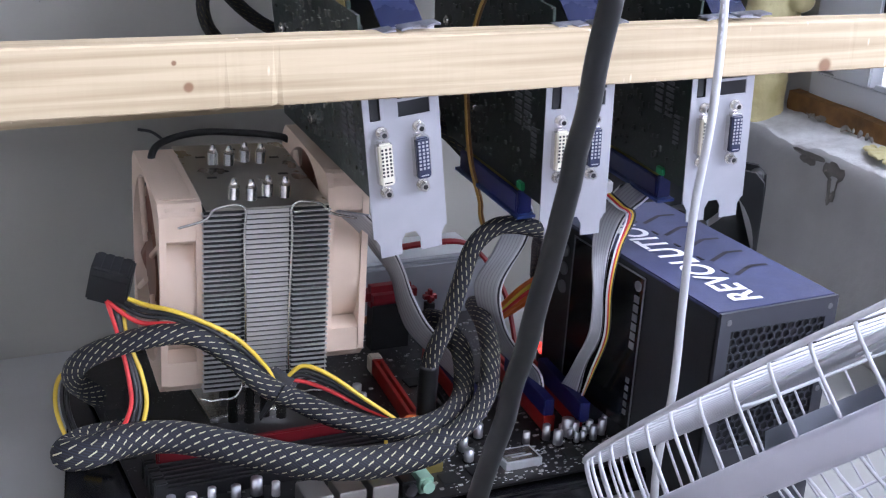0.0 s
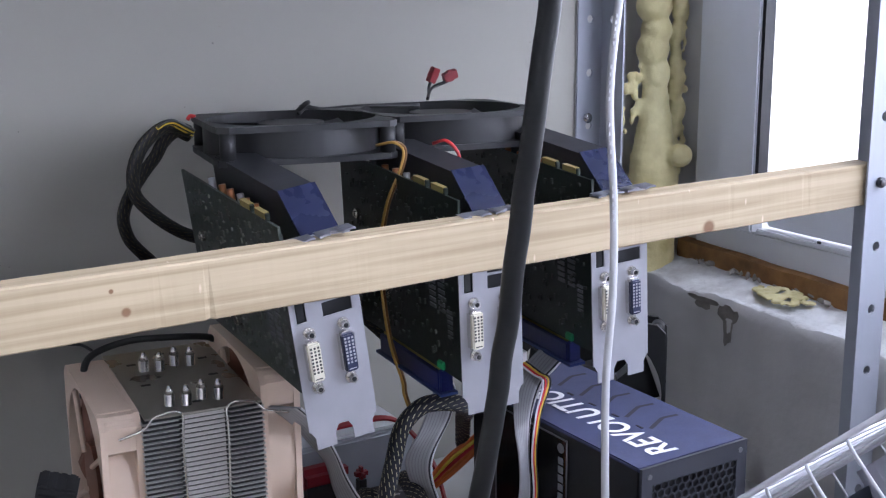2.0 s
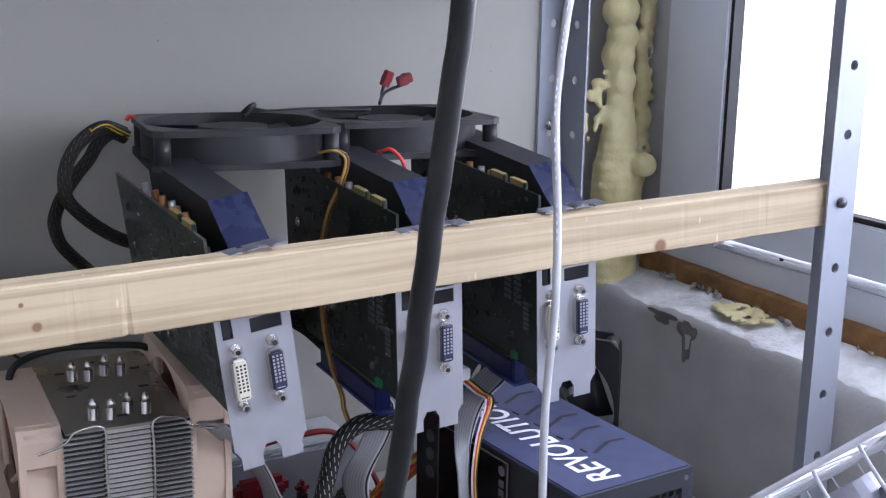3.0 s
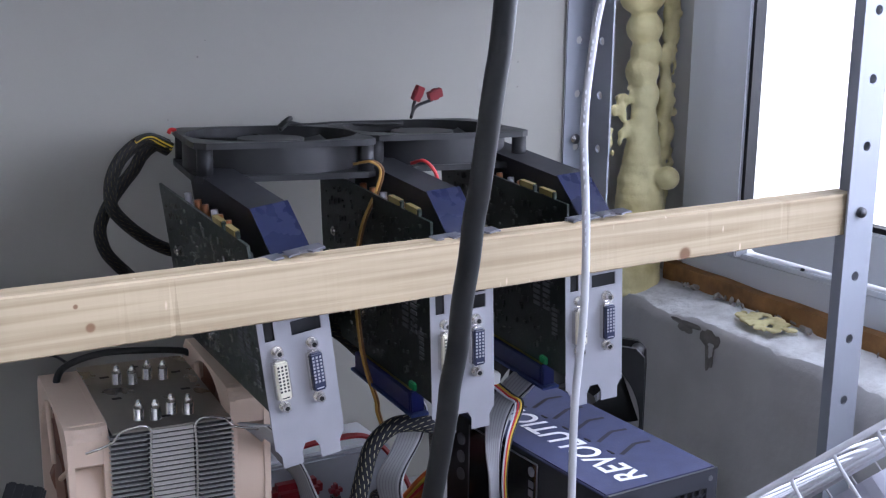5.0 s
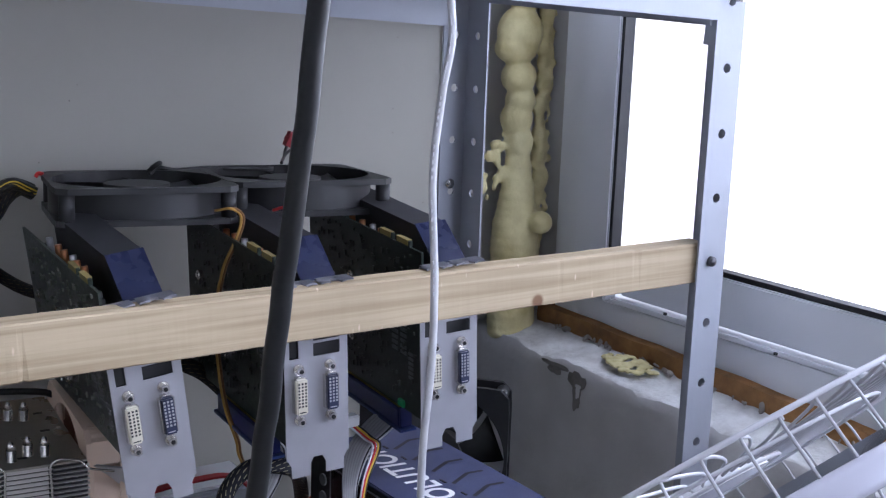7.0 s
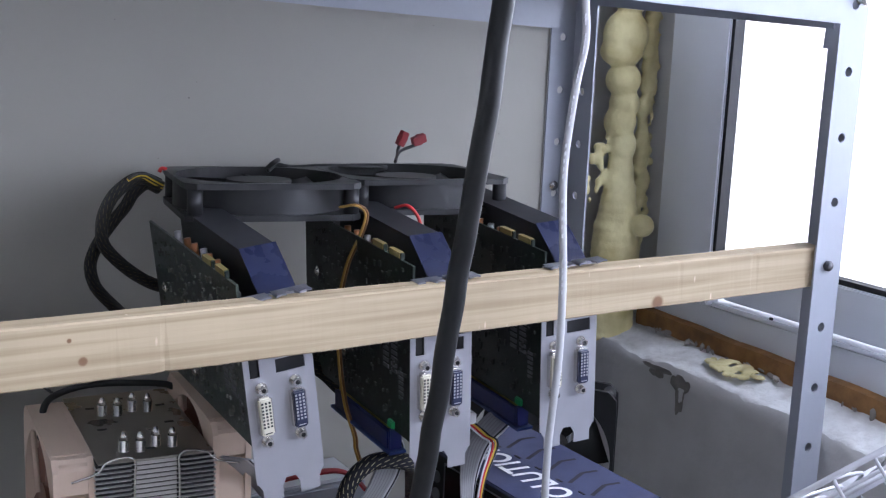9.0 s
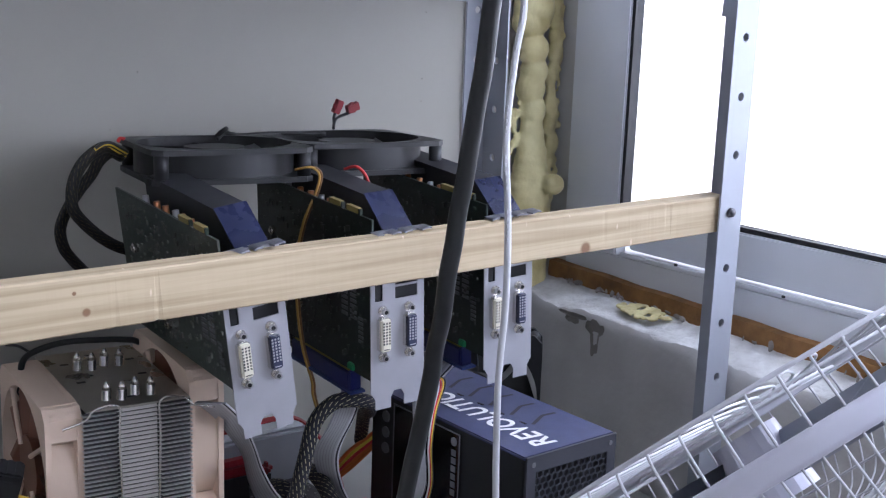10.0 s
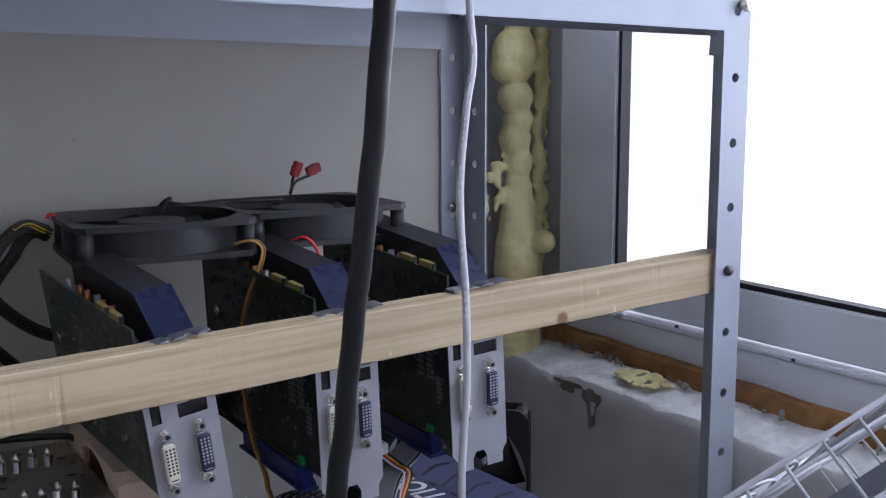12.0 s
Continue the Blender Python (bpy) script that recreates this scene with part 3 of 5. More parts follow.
# ---------------------------------------------------------------- shelving
PITCH = 0.0463
rack = thing("shelving_unit", "grey painted steel shelving unit with perforated angle posts", "shelf")
spans = [(0.277 + (k - 0.5) * PITCH, 0.277 + (k + 0.5) * PITCH, True) for k in range(-24, 18)]
pf = part("post", slab_with_holes(0.026, spans, 0.0036, 0.0018), STEEL, rack, m=pose(0.5815, 0.3955, 0))
side = part("post_flange", slab_with_holes(0.030, spans, 0.0036, 0.0018), STEEL, rack, m=pose(0.5955, 0.4135, 0, 0, 0, 90))
again(pf, pose(0.557, 0.7005, 0))
again(side, pose(0.5700, 0.684, 0, 0, 0, 90))
again(pf, pose(-0.50, 0.3955, 0))
again(side, pose(-0.513, 0.4135, 0, 0, 0, 90))
again(pf, pose(-0.50, 0.7005, 0))
again(side, pose(-0.513, 0.684, 0, 0, 0, 90))
ROLL = 4.05
top = pose(0.57, 0.55, 0.449, 0, ROLL, 0)
part("front_rail", bx(-1.10, -0.004, -0.1578, -0.156, 0.0, 0.040, 0.0005), STEEL, rack, m=top)
part("rear_rail", bx(-1.09, -0.020, 0.145, 0.1468, -0.027, 0.030, 0.0005), STEEL, rack, m=top)
part("side_rail", bx(-0.0035, -0.0017, -0.150, 0.140, -0.004, 0.040), STEEL, rack, m=top)
part("upper_shelf", bx(-1.09, -0.005, -0.152, 0.144, 0.032, 0.040), STEEL, rack, "underside of the grey steel shelf above", m=top)
part("gusset", box(bx(0.0195, 0.0210, -0.151, -0.139, -0.060, -0.002, 0.0006), 0.0195, 0.0210, -0.139, -0.122, -0.018, -0.002), STEEL, rack, m=top)
bolt = cyl(bmesh.new(), (0, -0.006, 0), (0, 0, 0), 0.0042, 10)
bolt = part("bolt", bolt, NICKEL, rack, "bright hexagon bolt", True, pose(0.585, 0.395, 0.466))
again(bolt, pose(0.556, 0.700, 0.455))
scr = part("screw", cyl(cyl(bmesh.new(), (0, -0.0025, 0), (0, 0, 0), 0.0045, 14, 0.0038), (0, -0.0032, 0), (0, -0.0024, 0), 0.0016, 8), NICKEL, rack, "cross-head screw", True, pose(0.5535, 0.699, 0.2845))
bm = bx(-0.515, 0.596, 0.399, 0.70, -0.028, 0.0, 0.001)
part("shelf_board", bm, SHELF, rack, "light grey shelf board")
part("shelf_board", bx(0.285, 0.600, 0.300, 0.397, -0.028, -0.0006, 0.001), SHELF, rack, "light grey shelf board")
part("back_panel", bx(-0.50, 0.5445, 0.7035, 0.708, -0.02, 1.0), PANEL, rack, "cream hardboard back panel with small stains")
rnd = random.Random(8)
for i in range(24):
    x, z = rnd.uniform(-0.1, 0.53), rnd.uniform(0.22, 0.45)
    part("speck", cyl(bmesh.new(), (x, 0.7028, z), (x, 0.7034, z), rnd.uniform(0.0003, 0.0007), 7), CHIP, rack)

# wooden laths that carry the cards


def sawn_lath(x0, x1, y0, y1, z0, z1, seed):
    """A roughly sawn lath: its edges wander a little and carry small nicks."""
    bm = bmesh.new()
    n, rows = 360, []
    for i in range(n + 1):
        x = x0 + (x1 - x0) * i / n
        ring = []
        for k, (y, z) in enumerate(((y0, z0 + 0.0008), (y0 + 0.0008, z0), (y1, z0), (y1, z1), (y0 + 0.0009, z1), (y0, z1 - 0.0009))):
            w = 0.00055 * noise.noise(Vector((x * 14, k // 2 * 5.0, seed))) + 0.00022 * noise.noise(Vector((x * 150, k * 3.0, seed)))
            nick = 0.0022 * max(0, noise.noise(Vector((x * 75, k // 2 * 9.0, seed + 4))) - 0.52) * 3
            ring.append(bm.verts.new((x, y + (w * 0.5 + nick if y < y1 else 0), z + (w - nick - 0.004 * (x - x1) if z > (z0 + z1) / 2 else w + nick + 0.0035 * (x - x1)))))
        rows.append(ring)
    for a, b in zip(rows, rows[1:]):
        for k in range(6):
            m = (k + 1) % 6
            bm.faces.new((a[k], a[m], b[m], b[k]))
    bm.faces.new(rows[0])
    bm.faces.new(rows[-1])
    return bm


solo("wooden_beam", sawn_lath(-0.50, 0.5775, 0.3995, 0.4155, 0.2610, 0.2902, 2.0), PINE, "pale pine lath with knots and scratches across the shelf posts", "beam")
solo("wooden_beam", box(bmesh.new(), -0.53, 0.53, -0.008, 0.008, -0.0155, 0.0155, 0.001), PINE, "pale pine lath along the back of the shelf", "beam", m=pose(0.03, 0.660, 0.1985, 0, -0.9, 0))
solo("wood_screw", cyl(cyl(bmesh.new(), (0.5805, 0.3930, 0.277), (0.5805, 0.3953, 0.277), 0.0038, 14), (0.5805, 0.392, 0.277), (0.5805, 0.3931, 0.277), 0.0030, 14), mat("dark_screw", (0.10, 0.10, 0.11), 0.4, 0.8), "dark screw that holds the beam to the post", "screw", True)


# ---------------------------------------------------------------- fans
def square_ring(size, hole, z0, z1, corner=0.012, n=48):
    bm = bmesh.new()
    h, loops = size / 2, []
    for z in (z0, z1):
        o, inn = [], []
        for i in range(n):
            a = 2 * math.pi * (i + 0.5) / n
            c, s = math.cos(a), math.sin(a)
            k = h / max(abs(c), abs(s))
            x, y = c * k, s * k
            lim = h - corner
            if abs(x) > lim and abs(y) > lim:
                v = Vector((abs(x) - lim, abs(y) - lim))
                v = v.normalized() * corner
                x, y = math.copysign(lim + v.x, x), math.copysign(lim + v.y, y)
            o.append(bm.verts.new((x, y, z)))
            inn.append(bm.verts.new((hole * c, hole * s, z)))
        loops.append((o, inn))
    for k in range(2):
        o, inn = loops[k]
        for i in range(n):
            j = (i + 1) % n
            bm.faces.new((o[i], o[j], inn[j], inn[i]))
    for which in (0, 1):
        a, b = loops[0][which], loops[1][which]
        for i in range(n):
            j = (i + 1) % n
            bm.faces.new((a[i], a[j], b[j], b[i]))
    return bm


def case_fan(name, label, m, frame_mat, blade_mat, hub_mat, group="", blades=7, thick=0.025, filled=False):
    """A 120 mm fan; its axis is local z, its middle the origin."""
    f = thing(name, label, "fan", m, group)
    t = thick / 2
    bm = square_ring(0.12, 0.0575, -t, -t + 0.004)
    b2 = square_ring(0.12, 0.0575, t - 0.004, t)
    me = bpy.data.meshes.new("tmp")
    b2.to_mesh(me)
    bm.from_mesh(me)
    bpy.data.meshes.remove(me)
    b2.free()
    part("frame", bm, frame_mat, f)
    bm = bmesh.new()
    for r in (0.0575, 0.0592):
        cyl(bm, (0, 0, -t + 0.0005), (0, 0, t - 0.0005), r, 56, caps=False)
    part("duct", bm, frame_mat, f, smooth=True)
    for sx in (-1, 1):
        for sy in (-1, 1):
            bm = bmesh.new()
            cyl(bm, (sx * 0.0525, sy * 0.0525, -t + 0.004), (sx * 0.0525, sy * 0.0525, t - 0.004), 0.0052, 14)
            part("corner_post", bm, frame_mat, f, smooth=True)
    if filled:
        part("top_wall", bx(-0.0598, -0.0560, -0.0485, 0.0485, -t + 0.0005, t - 0.0005, 0.001), frame_mat, f)
        for sx in (-1, 1):
            for sy in (-1, 1):
                bm = bmesh.new()
                pr = [(0.0590, 0.0470), (0.0590, 0.0530), (0.0530, 0.0590), (0.0380, 0.0590), (0.0330, 0.0500), (0.0450, 0.0400), (0.0500, 0.0330)]
                lo, hi = [bm.verts.new((sx * a, sy * b, -t + 0.0035)) for a, b in pr], [bm.verts.new((sx * a, sy * b, t - 0.0035)) for a, b in pr]
                bm.faces.new(lo)
                bm.faces.new(hi)
                for i in range(7):
                    bm.faces.new((lo[i], lo[(i + 1) % 7], hi[(i + 1) % 7], hi[i]))
                part("corner_block", bm, frame_mat, f)
    bm = cyl(bmesh.new(), (0, 0, -t + 0.003), (0, 0, t - 0.0030), 0.0225, 32)
    part("hub", bm, hub_mat, f)
    for k in range(4):
        a = radians(45 + 90 * k)
        bm = bmesh.new()
        cyl(bm, (0.018 * math.cos(a), 0.018 * math.sin(a), -t + 0.002), (0.058 * math.cos(a + 0.2), 0.058 * math.sin(a + 0.2), -t + 0.002), 0.0018, 8)
        part("strut", bm, frame_mat, f)
    bm = bmesh.new()
    a0 = 2 * math.pi / blades
    top, bot = [], []
    for i in range(6):
        r = 0.020 + (0.0560 - 0.020) * i / 5
        sweep_a = 0.30 * i / 5
        half = a0 * 0.46
        for lst, s in ((top, 1), (bot, -1)):
            a = sweep_a + s * half
            lst.append(Vector((r * math.cos(a), r * math.sin(a), s * 0.0075)))
    vt, vb = [bm.verts.new(p) for p in top], [bm.verts.new(p) for p in bot]
    vt2, vb2 = [bm.verts.new(p - Vector((0, 0, 0.0012))) for p in top], [bm.verts.new(p - Vector((0, 0, 0.0012))) for p in bot]
    for i in range(5):
        bm.faces.new((vt[i], vt[i + 1], vb[i + 1], vb[i]))
        bm.faces.new((vt2[i], vt2[i + 1], vb2[i + 1], vb2[i]))
    bm.faces.new((vt[5], vb[5], vb2[5], vt2[5]))
    first = part("blade", bm, blade_mat, f, smooth=True)
    for k in range(1, blades):
        again(first, pose(0, 0, 0, 0, 0, 360 / blades * k))
    return f


# ---------------------------------------------------------------- cooler
KX, KY, KTURN = 0.1172, 0.5457, -6.0
KM = pose(KX, KY, 0, 0, 0, KTURN)
cooler = thing("cpu_cooler", "tall nickel tower cooler with stacked aluminium fins on the mainboard", "cooler", KM)
NF, FZ0, FZ1 = 37, 0.062, 0.1755


def fin_mesh():
    bm = bmesh.new()
    front = [(-0.0375, -0.063), (-0.0155, -0.063), (-0.0155, -0.0610), (-0.0125, -0.0610), (-0.0125, -0.0615), (0.0125, -0.0615), (0.0125, -0.0610), (0.0155, -0.0610), (0.0155, -0.063), (0.0375, -0.063)]
    outline = front + [(-x, -y) for x, y in front]
    lo = [bm.verts.new((x, y, 0)) for x, y in outline]
    hi = [bm.verts.new((x, y, 0.00045)) for x, y in outline]
    bm.faces.new(lo[::-1])
    bm.faces.new(hi)
    for i in range(len(lo)):
        j = (i + 1) % len(lo)
        bm.faces.new((lo[i], lo[j], hi[j], hi[i]))
    box(bm, -0.0125, 0.0125, -0.0624, -0.0616, 0.0003, 0.0025)
    return bm


fin = part("fin", fin_mesh(), FIN, cooler, "bright aluminium fin", m=pose(0, 0, FZ0))
for k in range(1, NF):
    again(fin, pose(0, 0, FZ0 + (FZ1 - FZ0) * k / NF))
part("top_plate", bx(-0.0358, 0.0358, -0.0633, 0.0633, FZ1, FZ1 + 0.0012, 0.0003), PLATE, cooler, "brushed nickel top plate")
for gy in (-0.046, 0.022):
    for ox, oy in ((-0.0165, 0.0), (-0.007, -0.003), (0.004, 0.003), (0.0135, -0.001)):
        bm = cyl(bmesh.new(), (ox, gy + oy, FZ0 - 0.03), (ox, gy + oy, FZ1 + 0.0085), 0.0033, 14)
        cyl(bm, (ox, gy + oy, FZ1 + 0.0085), (ox, gy + oy, FZ1 + 0.0135), 0.0033, 14, 0.0012)
        part("heat_pipe", bm, NICKEL, cooler, "polished tip of a heat pipe", True)
for x, y in ((-0.022, 0.036), (0.024, 0.03), (-0.022, -0.006), (0.022, -0.004), (0.0, -0.047), (0.0, 0.05)):
    part("slot", bx(x - 0.003, x + 0.003, y - 0.0014, y + 0.0014, FZ1 + 0.0012, FZ1 + 0.0015), DARK, cooler, "small dark slot punched in the plate")
# solid black block, added to paint the shade deep between the fins
part("core", bx(-0.0365, 0.0365, -0.0606, 0.0606, FZ0, FZ1 - 0.001), DARK, cooler, "black filler block painting the shade between the fins")
part("base_block", bx(-0.02, 0.02, -0.02, 0.02, 0.028, 0.045, 0.001), NICKEL, cooler)
for sx in (-1, 1):
    pts = [(sx * 0.052, -0.0655, FZ1 - 0.008), (sx * 0.037, -0.0655, FZ1 - 0.004), (sx * 0.030, -0.0645, FZ1 + 0.002), (sx * 0.0145, -0.0645, FZ1 + 0.002), (sx * 0.0140, -0.0645, FZ1 - 0.02), (sx * 0.0140, -0.0645, FZ0 + 0.006), (sx * 0.030, -0.0665, FZ0 - 0.004), (sx * 0.04, -0.0665, FZ0 - 0.002)]
    part("fan_clip", tube(pts, 0.0008, 6, 6), NICKEL, cooler, "bent wire fan clip", True)
for sx, dz in ((-1, 0.0), (1, 0.0135)):
    case_fan("cooler_fan", "beige plastic fan clipped to the side of the cooler", KM @ pose(sx * 0.0490, 0.001, 0.1185 + dz, 0, 90, 0), BEIGE, BLADE, BLADE, "fans on the cooler", 9, filled=True)
# sleeved fan lead across the top
lead = thing("fan_lead", "black sleeved fan lead lying over the cooler top", "cable", KM)
part("sleeve", tube([(-0.052, 0.030, 0.168), (-0.052, 0.036, 0.180), (-0.043, 0.044, 0.186), (-0.02, 0.047, 0.190), (0.010, 0.045, 0.189), (0.030, 0.046, 0.186), (0.037, 0.047, 0.183)], 0.0024, 8, 8), BLKWIRE, lead, smooth=True)
for c, o in ((REDWIRE, 0.0), (YELLOW, 0.0016), (BLKWIRE, -0.0016)):
    part("wire", tube([(-0.052 + o, 0.031, 0.172), (-0.0555 + o, 0.028, 0.164), (-0.054, 0.024, 0.160)], 0.0008, 6, 5), c, lead, smooth=True)
    part("wire", tube([(0.036, 0.047 + o, 0.184), (0.043, 0.050 + o, 0.182), (0.050, 0.047, 0.176)], 0.0008, 6, 5), c, lead, smooth=True)
part("tie_end", tube([(-0.043, 0.045, 0.186), (-0.050, 0.052, 0.190), (-0.058, 0.055, 0.191)], 0.0010, 6, 5), BLKWIRE, lead, smooth=True)

# ---------------------------------------------------------------- fans lying on the cards
FL = case_fan("case_fan", "black 120 mm fan lying flat across the cards", pose(0.2220, 0.5890, 0.3165, -4.0, 0.8, -12.0), BLACK, BLACK, DUST, "fans on the cards", 7)
FR = case_fan("case_fan", "black 120 mm fan lying flat across the cards", pose(0.3390, 0.5880, 0.3135, -4.0, 1.0, -9.0), BLACK, BLACK, DUST, "fans on the cards", 7)
case_fan("case_fan", "black 120 mm fan standing on edge between power supply and wall", pose(0.462, 0.568, 0.0935, 90, 0, -42), BLACK, BLACK, DUST, "", 7)


# ---------------------------------------------------------------- graphics cards
def dvi(parent, x, z, body):
    """A DVI socket with its two screw posts, facing -y."""
    c = part("dvi_socket", bx(x - 0.0046, x + 0.0046, -0.0055, 0.004, z - 0.0125, z + 0.0125, 0.0016), NICKEL, parent, "metal video socket")
    part("insert", bx(x - 0.0037, x + 0.0037, -0.0060, -0.003, z - 0.0115, z + 0.0115, 0.0008), body, c)
    bm = bmesh.new()
    for i in range(3):
        for k in range(8):
            px, pz = x - 0.0022 + i * 0.0022, z + 0.009 - k * 0.0021
            box(bm, px - 0.0006, px + 0.0006, -0.0062, -0.0058, pz - 0.0006, pz + 0.0006)
    box(bm, x - 0.0022, x + 0.0022, -0.0062, -0.0058, z - 0.0100, z - 0.0094)
    part("pin_field", bm, DARK if body is IVORY else GREYPRINT, c)
    for s in (-1, 1):
        bm = cyl(bmesh.new(), (x, 0.0, z + s * 0.0167), (x, -0.0055, z + s * 0.0167), 0.0026, 6)
        cyl(bm, (x, 0.0, z + s * 0.0167), (x, -0.0012, z + s * 0.0167), 0.0036, 12)
        pst = part("screw_post", bm, NICKEL, parent, "hexagonal screw post")
        part("bore", cyl(bmesh.new(), (x, -0.0053, z + s * 0.0167), (x, -0.0057, z + s * 0.0167), 0.0014, 8), DARK, pst)


def bracket_mesh():
    """Two-slot bracket: a plate with cut-outs and forked feet, and a bent tab on top."""
    bm = bmesh.new()
    T = 0.0009
    W = 0.0430
    # cells between the openings
    xs = (0, 0.0010, 0.0036, 0.0096, 0.0185, 0.0196, 0.0245, 0.0376, 0.0420, W)
    zs = (-0.1150, -0.0485, -0.0400, -0.0385, -0.0290, 0.0)
    for x0, x1 in zip(xs, xs[1:]):
        for z0, z1 in zip(zs, zs[1:]):
            hole = -0.0486 < z0 < -0.0289 and z1 < -0.0280 and (0.0035 < x0 < 0.0095 or (0.0195 < x0 < 0.0375 and z0 != -0.0400))
            if not hole:
                box(bm, x0, x1, 0, T, z0, z1)
    for x0, x1 in ((0.0035, 0.0160), (0.0270, 0.0395)):
        vs = []
        for y in (0, T):
            vs.append([bm.verts.new(c) for c in ((x0 - 0.0025, y, -0.1150), (x1 + 0.0025, y, -0.1150), (x1, y, -0.1195), (x1, y, -0.1270), (x0, y, -0.1270), (x0, y, -0.1195))])
        bm.faces.new(vs[0])
        bm.faces.new(vs[1][::-1])
        for i in range(6):
            j = (i + 1) % 6
            bm.faces.new((vs[0][i], vs[0][j], vs[1][j], vs[1][i]))
    bmesh.ops.remove_doubles(bm, verts=bm.verts, dist=1e-5)
    return bm


def tab_mesh():
    bm = bmesh.new()
    for x0, x1 in ((0.000, 0.0185), (0.0215, 0.0430)):
        n = 14
        lo, hi = [], []
        for i in range(n + 1):
            s = i / n
            x = x0 + (x1 - x0) * s
            d = -0.0100 + (0.005 if 0.35 < s < 0.62 else 0)
            for lst, z in ((lo, 0.0), (hi, 0.0011)):
                lst.append((bm.verts.new((x, 0.001, z)), bm.verts.new((x, d, z + 0.0006 * math.sin(s * 9)))))
        for i in range(n):
            for lst in (lo, hi):
                bm.faces.new((lst[i][0], lst[i + 1][0], lst[i + 1][1], lst[i][1]))
            bm.faces.new((lo[i][1], lo[i + 1][1], hi[i + 1][1], hi[i][1]))
    return bm


def graphics_card(m, label, dusty=False):
    """Origin: the bracket's top left corner; x across, y back, z up."""
    g = thing("graphics_card", label, "graphics card", m, "graphics cards on the beam")
    br = part("bracket", bracket_mesh(), BRACKET, g, "plain nickel slot bracket with forked feet")
    part("tab", tab_mesh(), mat("dull_steel_tab", (0.26, 0.26, 0.29), 0.38, 0.7, vary=0.3, size=150), br, "bent tab resting on the wooden beam")
    dvi(g, 0.0092, -0.0718, IVORY)
    dvi(g, 0.0302, -0.0718, SOCKET)
    part("hdmi_socket", bx(0.0040, 0.0092, 0.0010, 0.010, -0.0483, -0.0295, 0.0006), DARK, g, "dark video socket behind the bracket")
    # black sheet in place of the shade behind the bracket openings
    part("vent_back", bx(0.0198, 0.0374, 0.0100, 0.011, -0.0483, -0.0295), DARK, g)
    L = 0.172
    low = -0.093 if dusty else -0.1065
    part("circuit_board", bx(0.0020, 0.0036, 0.0012, L, low, 0.0090), PCBK if dusty else PCB, g, "dusty green circuit board" if dusty else "dark green circuit board")
    if not dusty:
        part("edge_connector", bx(0.0022, 0.0034, 0.030, 0.115, -0.1150, -0.1066), GOLD, g, "gold edge contacts")
    # back-side parts of the board: stickers, chips, pads
    rnd = random.Random(21)
    bm = bmesh.new()
    for i in range(260):
        y, z, a, b = rnd.uniform(0.008, L - 0.01), rnd.uniform(low + 0.006, 0.004), rnd.choice((0.0005, 0.0008, 0.0014)), rnd.choice((0.0005, 0.0010, 0.0018))
        box(bm, 0.0008, 0.0019, y - a, y + a, z - b, z + b)
    part("solder_side", bm, mat("chip_grey", (0.055, 0.06, 0.056), 0.4, 0.2, vary=0.5, size=200) if not dusty else mat("dusty_chip", (0.11, 0.112, 0.10), 0.6, vary=0.5, size=200), g)
    for y, z, w, h in ((0.026, -0.055, 0.004, 0.012), (0.038, -0.055, 0.004, 0.012), (0.016, -0.072, 0.003, 0.010)):
        for k in range(6):
            part("solder_pad", bx(0.0012, 0.0019, y - w, y + w, z - h + k * h / 3, z - h + k * h / 3 + h / 5), LABELGREY, g)
    for k in range(4):
        y, z = 0.10 + 0.045 * (k % 2), -0.03 - 0.045 * (k // 2)
        bm = cyl(cyl(bmesh.new(), (0.002, y, z), (-0.0008, y, z), 0.0035, 10), (-0.0008, y, z), (-0.0022, y, z), 0.0018, 8)
        part("cooler_screw", bm, NICKEL, g)
    # link connectors on the upper edge
    for y in (0.016, 0.040):
        c = part("link_connector", bx(0.0016, 0.0040, y, y + 0.019, 0.0091, 0.0135, 0.0004), PCB, g, "green edge tab")
        part("contact_strip", bx(0.0012, 0.0044, y + 0.002, y + 0.017, 0.0100, 0.0137), GOLD, c, "gold contacts")
    # coils and capacitors near the upper edge
    for i, (y, x) in enumerate(((0.060, 0.011), (0.072, 0.010), (0.088, 0.012), (0.100, 0.010), (0.118, 0.011), (0.135, 0.010))):
        bm = cyl(bmesh.new(), (x, y, -0.004), (x, y, 0.0075 + 0.001 * (i % 2)), 0.0023, 12)
        part("coil", bm, COPPER if i % 3 != 2 else SILVERCAP, g, "", True)
    bm = bmesh.new()
    for i in range(26):
        y, z, a = rnd.uniform(0.006, 0.15), rnd.uniform(-0.02, 0.004), rnd.uniform(0.001, 0.003)
        box(bm, 0.0037, 0.0037 + rnd.uniform(0.002, 0.007), y - a, y + a, z - a, z + a)
    part("small_parts", bm, DARK, g)
    # shroud: level top, sloping blue nose
    bm = bmesh.new()
    prof = [(0.006, -0.100), (0.006, -0.012), (0.014, -0.004), (0.040, 0.0165), (0.150, 0.0180), (0.158, 0.012), (0.158, -0.100)]
    a = [bm.verts.new((0.0195, y, z)) for y, z in prof]
    b = [bm.verts.new((0.0415, y, z)) for y, z in prof]
    bm.faces.new(a)
    bm.faces.new(b[::-1])
    for i in range(len(prof)):
        j = (i + 1) % len(prof)
        bm.faces.new((a[i], a[j], b[j], b[i]))
    part("shroud", bm, HOODTOP, g, "charcoal plastic cooler shroud")
    d = Vector((0.026, 0.0205))
    bm = bmesh.new()
    off = 0.0010
    n = Vector((-0.0205, 0.026)).normalized() * off
